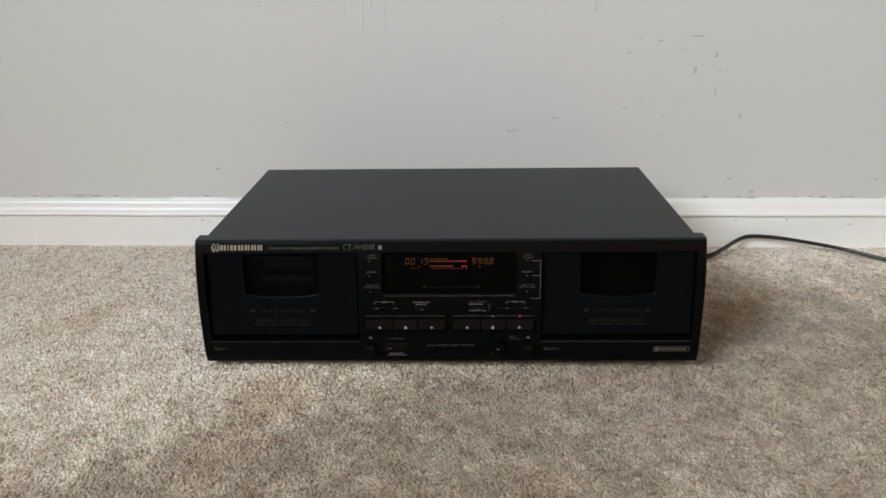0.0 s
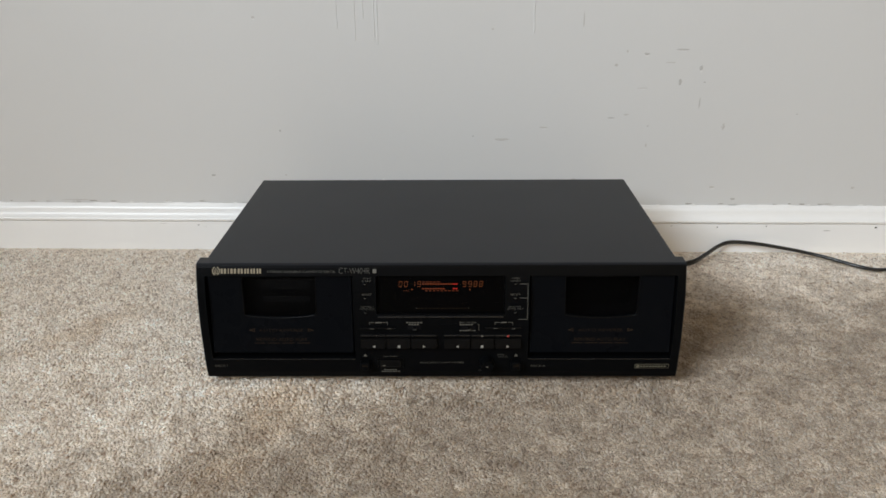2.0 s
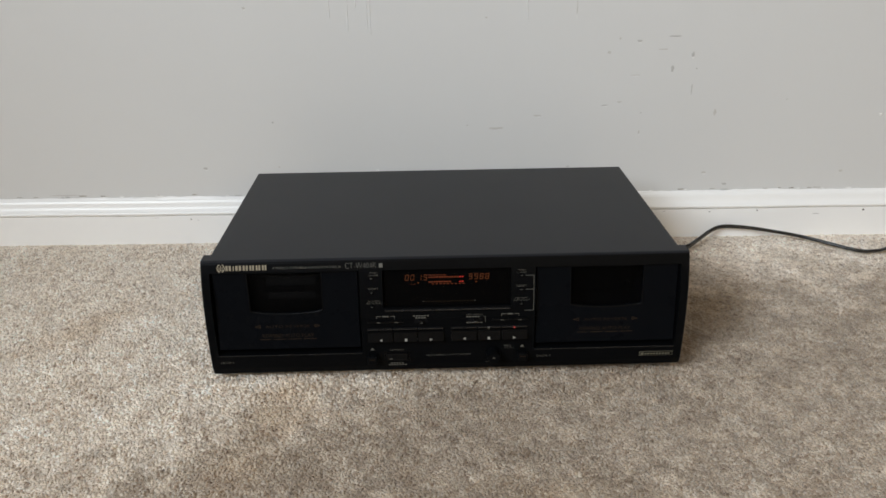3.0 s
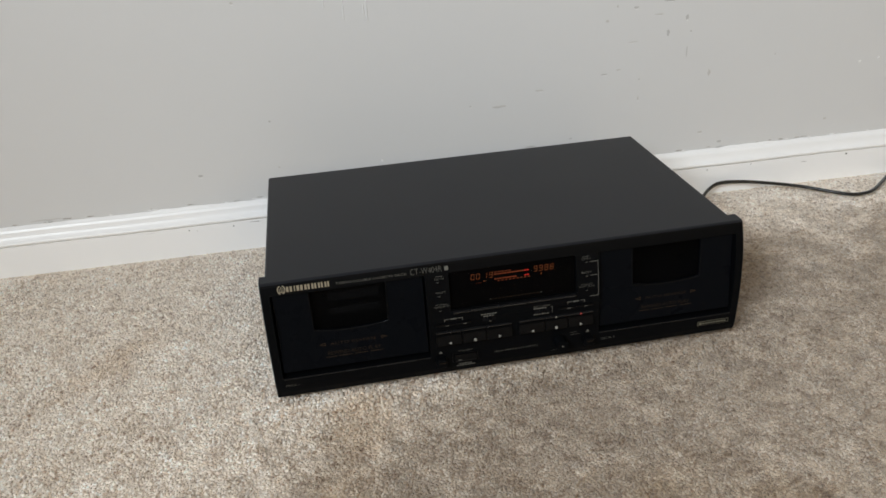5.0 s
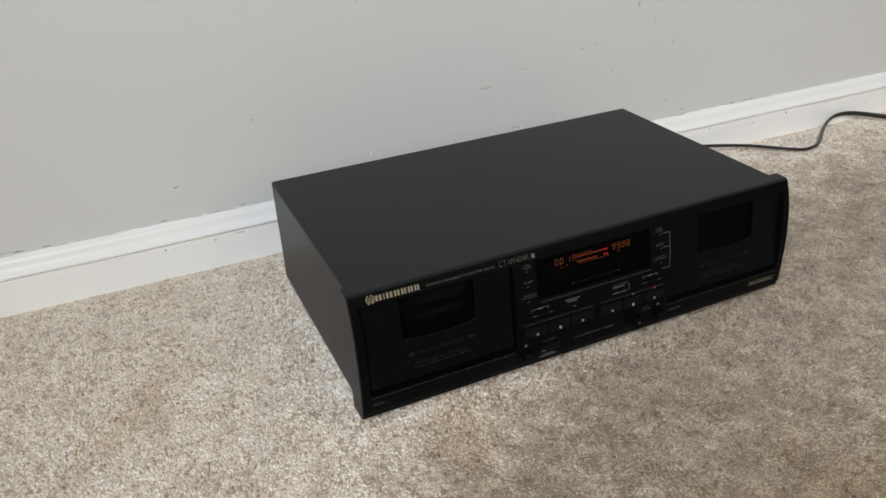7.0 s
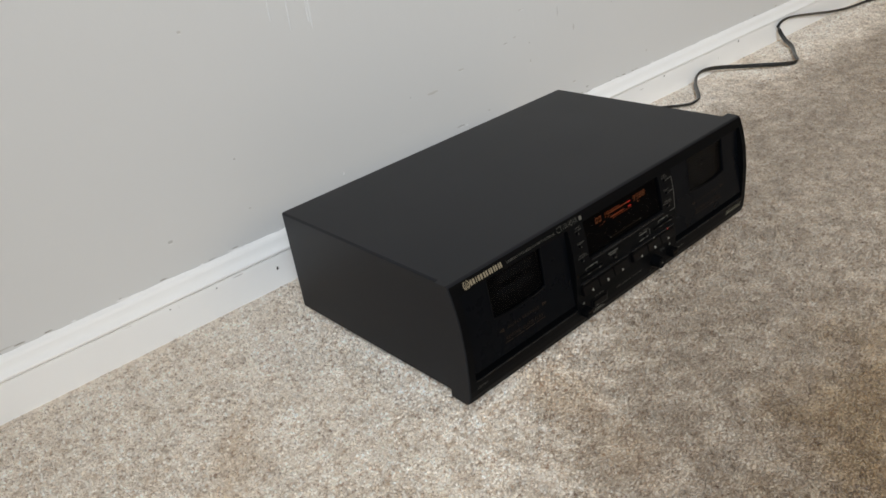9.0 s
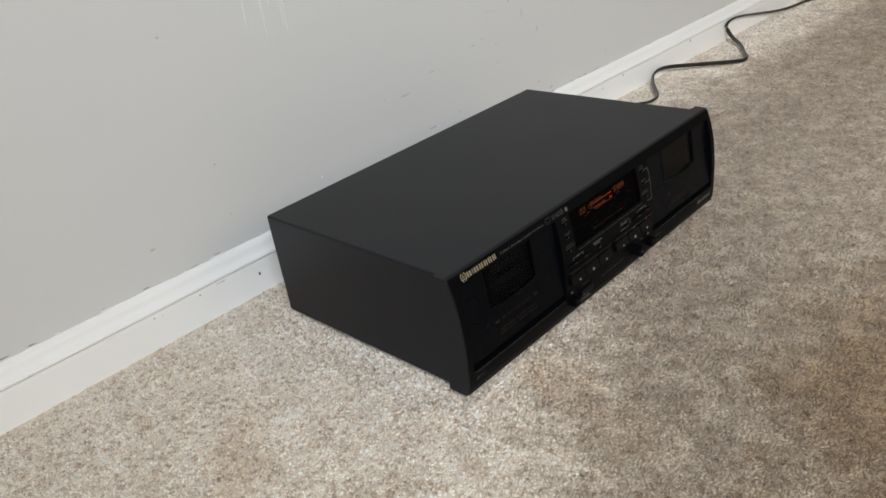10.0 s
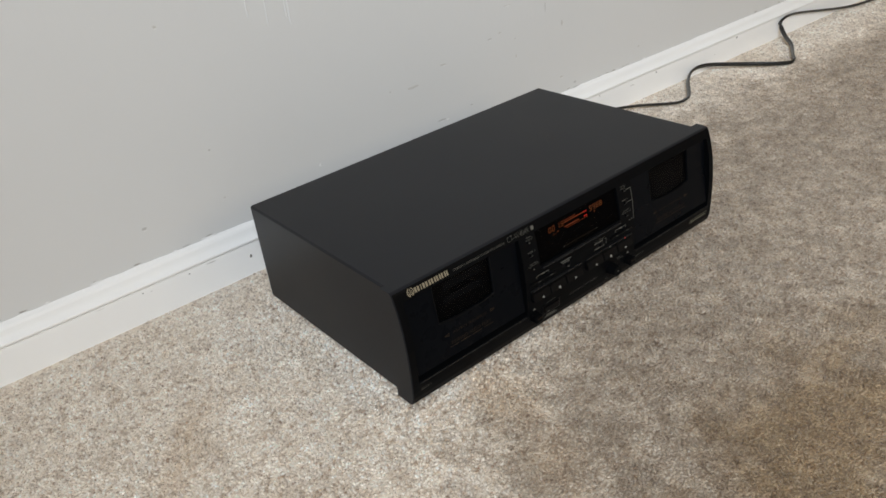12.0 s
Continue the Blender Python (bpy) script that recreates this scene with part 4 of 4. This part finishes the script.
def sweep_cord():
    """Flat twin-lead cord: two round lobes side by side, swept along the line."""
    pts = catmull(CORD, 9)
    prof = []
    for i in range(14):
        a = 2 * math.pi * i / 14
        prof.append((math.cos(a) * 0.0037 * (1.0 if abs(math.cos(a)) > 0.3 else 0.9), math.sin(a) * 0.0022 * (0.72 if abs(math.cos(a)) < 0.2 else 1.0)))
    bm = bmesh.new()
    prev = None
    for i, p in enumerate(pts):
        d = Vector(pts[min(i + 1, len(pts) - 1)] - pts[max(i - 1, 0)]).normalized()
        side = d.cross(Vector((0, 0, 1))).normalized()
        up = side.cross(d)
        turn = 0.9 + 0.5 * math.sin(i * 0.05)
        u, w = side * math.cos(turn) + up * math.sin(turn), up * math.cos(turn) - side * math.sin(turn)
        cur = [bm.verts.new(Vector(p) + u * a + w * b) for a, b in prof]
        if prev:
            for k in range(14):
                bm.faces.new((prev[k], prev[(k + 1) % 14], cur[(k + 1) % 14], cur[k]))
        prev = cur
    bmesh.ops.recalc_face_normals(bm, faces=bm.faces)
    ob = part("power_cord", bm, M_CORD, label="black twin-lead power cord lying in loops along the baseboard", smooth=True)
    return tagged(ob, category="cord")


sweep_cord()


# ---------------------------------------------------------------- carpet pile
def grain_field(shape, pitch, wave, spread, seed):
    """Smooth random field whose lumps are about one wave apart."""
    r = np.random.default_rng(seed)
    f = np.hypot(*np.meshgrid(np.fft.fftfreq(shape[0], pitch), np.fft.rfftfreq(shape[1], pitch) * 1.3, indexing="ij"))
    band = np.exp(-((f * wave - 1) / spread) ** 2)
    v = np.fft.irfft2(np.fft.rfft2(r.normal(size=shape)) * band, s=shape)
    return v / v.std()


def raw_mesh(name, co, faces, corners, mat, label):
    me = bpy.data.meshes.new(name)
    n = len(faces)
    me.vertices.add(len(co))
    me.vertices.foreach_set("co", co.astype(np.float32).ravel())
    me.loops.add(n * corners)
    me.loops.foreach_set("vertex_index", faces.astype(np.int32).ravel())
    me.polygons.add(n)
    me.polygons.foreach_set("loop_start", (np.arange(n) * corners).astype(np.int32))
    me.update(calc_edges=True)
    me.polygons.foreach_set("use_smooth", np.ones(n, dtype=bool))
    me.materials.append(mat)
    return tagged(new(name, me), label, "carpet", kind="stuff")


def tufts(x0, x1, y0, y1, pitch, seed, thick, fibres, keep):
    """Cut pile: one rounded yarn end beside the other, gathered in small bunches and lying as the pile was last brushed."""
    rng = np.random.default_rng(seed)
    cell = 0.0012
    fine = (int((x1 - x0) / cell) + 2, int((y1 - y0) / cell) + 2)
    bunch = grain_field(fine, cell, 0.0058, 1.0, seed)
    swell = grain_field(fine, cell, 0.020, 0.6, seed + 1)
    foot_x, foot_y = grain_field(fine, cell, 0.055, 0.8, seed + 2), grain_field(fine, cell, 0.055, 0.8, seed + 3)
    pull_x, pull_y = np.gradient(bunch, cell)
    gx, gy = np.meshgrid(np.arange(x0, x1, pitch), np.arange(y0, y1, pitch * 0.87), indexing="ij")
    gx = gx + 0.5 * pitch * (np.arange(gx.shape[1]) % 2)
    px, py = gx.ravel() + rng.normal(0, 0.27, gx.size) * pitch, gy.ravel() + rng.normal(0, 0.27, gx.size) * pitch
    inside = (px > x0) & (px < x1) & (py > y0) & (py < min(y1, ROOM_N - 0.0105)) & keep(px, py)
    inside &= ~((np.abs(px) < 0.190) & (py > 0.016) & (py < 0.226))
    px, py = px[inside], py[inside]
    n = len(px)
    ix, iy = ((px - x0) / cell).astype(int), ((py - y0) / cell).astype(int)
    b, sw, fx, fy = bunch[ix, iy], swell[ix, iy], np.tanh(foot_x[ix, iy]), np.tanh(foot_y[ix, iy])
    trodden = np.clip((px - 1.2 * py + 0.06 * foot_x[ix, iy] + 0.03) / 0.22, 0, 1)
    # the yarn ends draw together towards the middle of their bunch, and lie with the nap where they are trodden
    pit = np.clip(-b - 0.9, 0, 1) * (1 - 0.75 * trodden)
    loose = 0.00075 + 0.00035 * trodden
    lean_x = 1.6e-7 * pull_x[ix, iy] * (1 - 0.6 * trodden) + 0.0006 * fx - 0.0010 * trodden + rng.normal(0, 1, n) * loose
    lean_y = 1.6e-7 * pull_y[ix, iy] * (1 - 0.6 * trodden) + 0.0006 * fy - 0.0004 + rng.normal(0, 1, n) * loose
    top = -0.0018 + (1 - 0.6 * trodden) * (0.00022 * np.tanh(b) - 0.0011 * pit + rng.normal(0, 0.00024, n)) + 0.00018 * sw - 0.0002 * trodden * fx
    beside = np.maximum(np.maximum(np.abs(px) - 0.207, np.maximum(-0.010 - py, py - 0.242)), 0)
    top = top + 0.0032 * np.exp(-beside / 0.012)
    top = top + (0.0004 * sw + rng.uniform(0, 0.0008, n) - 0.0012) * np.clip((py - 0.302) / 0.008, 0, 1)
    r = thick * rng.uniform(0.7, 1.2, n) * (1 + 0.3 * np.exp(-beside / 0.02))
    spin = rng.uniform(0, 2 * math.pi, n)
    co = np.zeros((n, 7, 3))
    for k in range(3):
        a = spin + 2 * math.pi * k / 3
        q = r * rng.uniform(0.75, 1.3, n)
        co[:, k] = np.stack((px + 0.9 * r * np.cos(a), py + 0.9 * r * np.sin(a), np.full(n, -0.0045)), -1)
        co[:, 3 + k] = np.stack((px + 0.5 * lean_x + q * np.cos(a), py + 0.5 * lean_y + q * np.sin(a), top - 0.5 * r + rng.normal(0, 0.0002, n)), -1)
    co[:, 6] = np.stack((px + lean_x, py + lean_y, top + 0.25 * r), -1)
    co[:, :, 1] = np.minimum(co[:, :, 1], ROOM_N - 0.0094)
    tri = [(k, (k + 1) % 3, 3 + k) for k in range(3)] + [((k + 1) % 3, 3 + (k + 1) % 3, 3 + k) for k in range(3)] + [(3 + k, 3 + (k + 1) % 3, 6) for k in range(3)]
    faces = (np.arange(n) * 7)[:, None, None] + np.array(tri)[None]
    raw_mesh("carpet_pile", co.reshape(-1, 3), faces.reshape(-1, 3), 3, M_YARN, "beige cut-pile carpet with brushed lighter and darker patches")
    # single fibres that stand out of the yarn ends
    w = rng.choice(n, int(n * fibres), replace=False)
    c, t, d = len(w), rng.uniform(0, 2 * math.pi, int(n * fibres)), rng.uniform(0.0009, 0.0022, int(n * fibres)) * thick / 0.00135
    fx0, fy0, fz0 = px[w] + lean_x[w] * 0.6 + rng.normal(0, 0.0006, c), py[w] + lean_y[w] * 0.6 + rng.normal(0, 0.0006, c), top[w] + 0.1 * r[w]
    hair = np.zeros((c, 4, 3))
    for k in range(3):
        a = t + 2 * math.pi * k / 3
        hair[:, k] = np.stack((fx0 + 0.22 * r[w] * np.cos(a), fy0 + 0.22 * r[w] * np.sin(a), fz0 - 0.0005), -1)
    hair[:, 3] = np.stack((fx0 + d * np.cos(t) + lean_x[w], fy0 + d * np.sin(t) + lean_y[w], fz0 + rng.uniform(0.0002, 0.0009, c)), -1)
    hair[:, :, 1] = np.minimum(hair[:, :, 1], ROOM_N - 0.0094)
    faces = (np.arange(c) * 4)[:, None, None] + np.array([(0, 1, 3), (1, 2, 3), (2, 0, 3)])[None]
    raw_mesh("carpet_fibres", hair.reshape(-1, 3), faces.reshape(-1, 3), 3, M_YARN, "loose beige fibre ends of the carpet pile")


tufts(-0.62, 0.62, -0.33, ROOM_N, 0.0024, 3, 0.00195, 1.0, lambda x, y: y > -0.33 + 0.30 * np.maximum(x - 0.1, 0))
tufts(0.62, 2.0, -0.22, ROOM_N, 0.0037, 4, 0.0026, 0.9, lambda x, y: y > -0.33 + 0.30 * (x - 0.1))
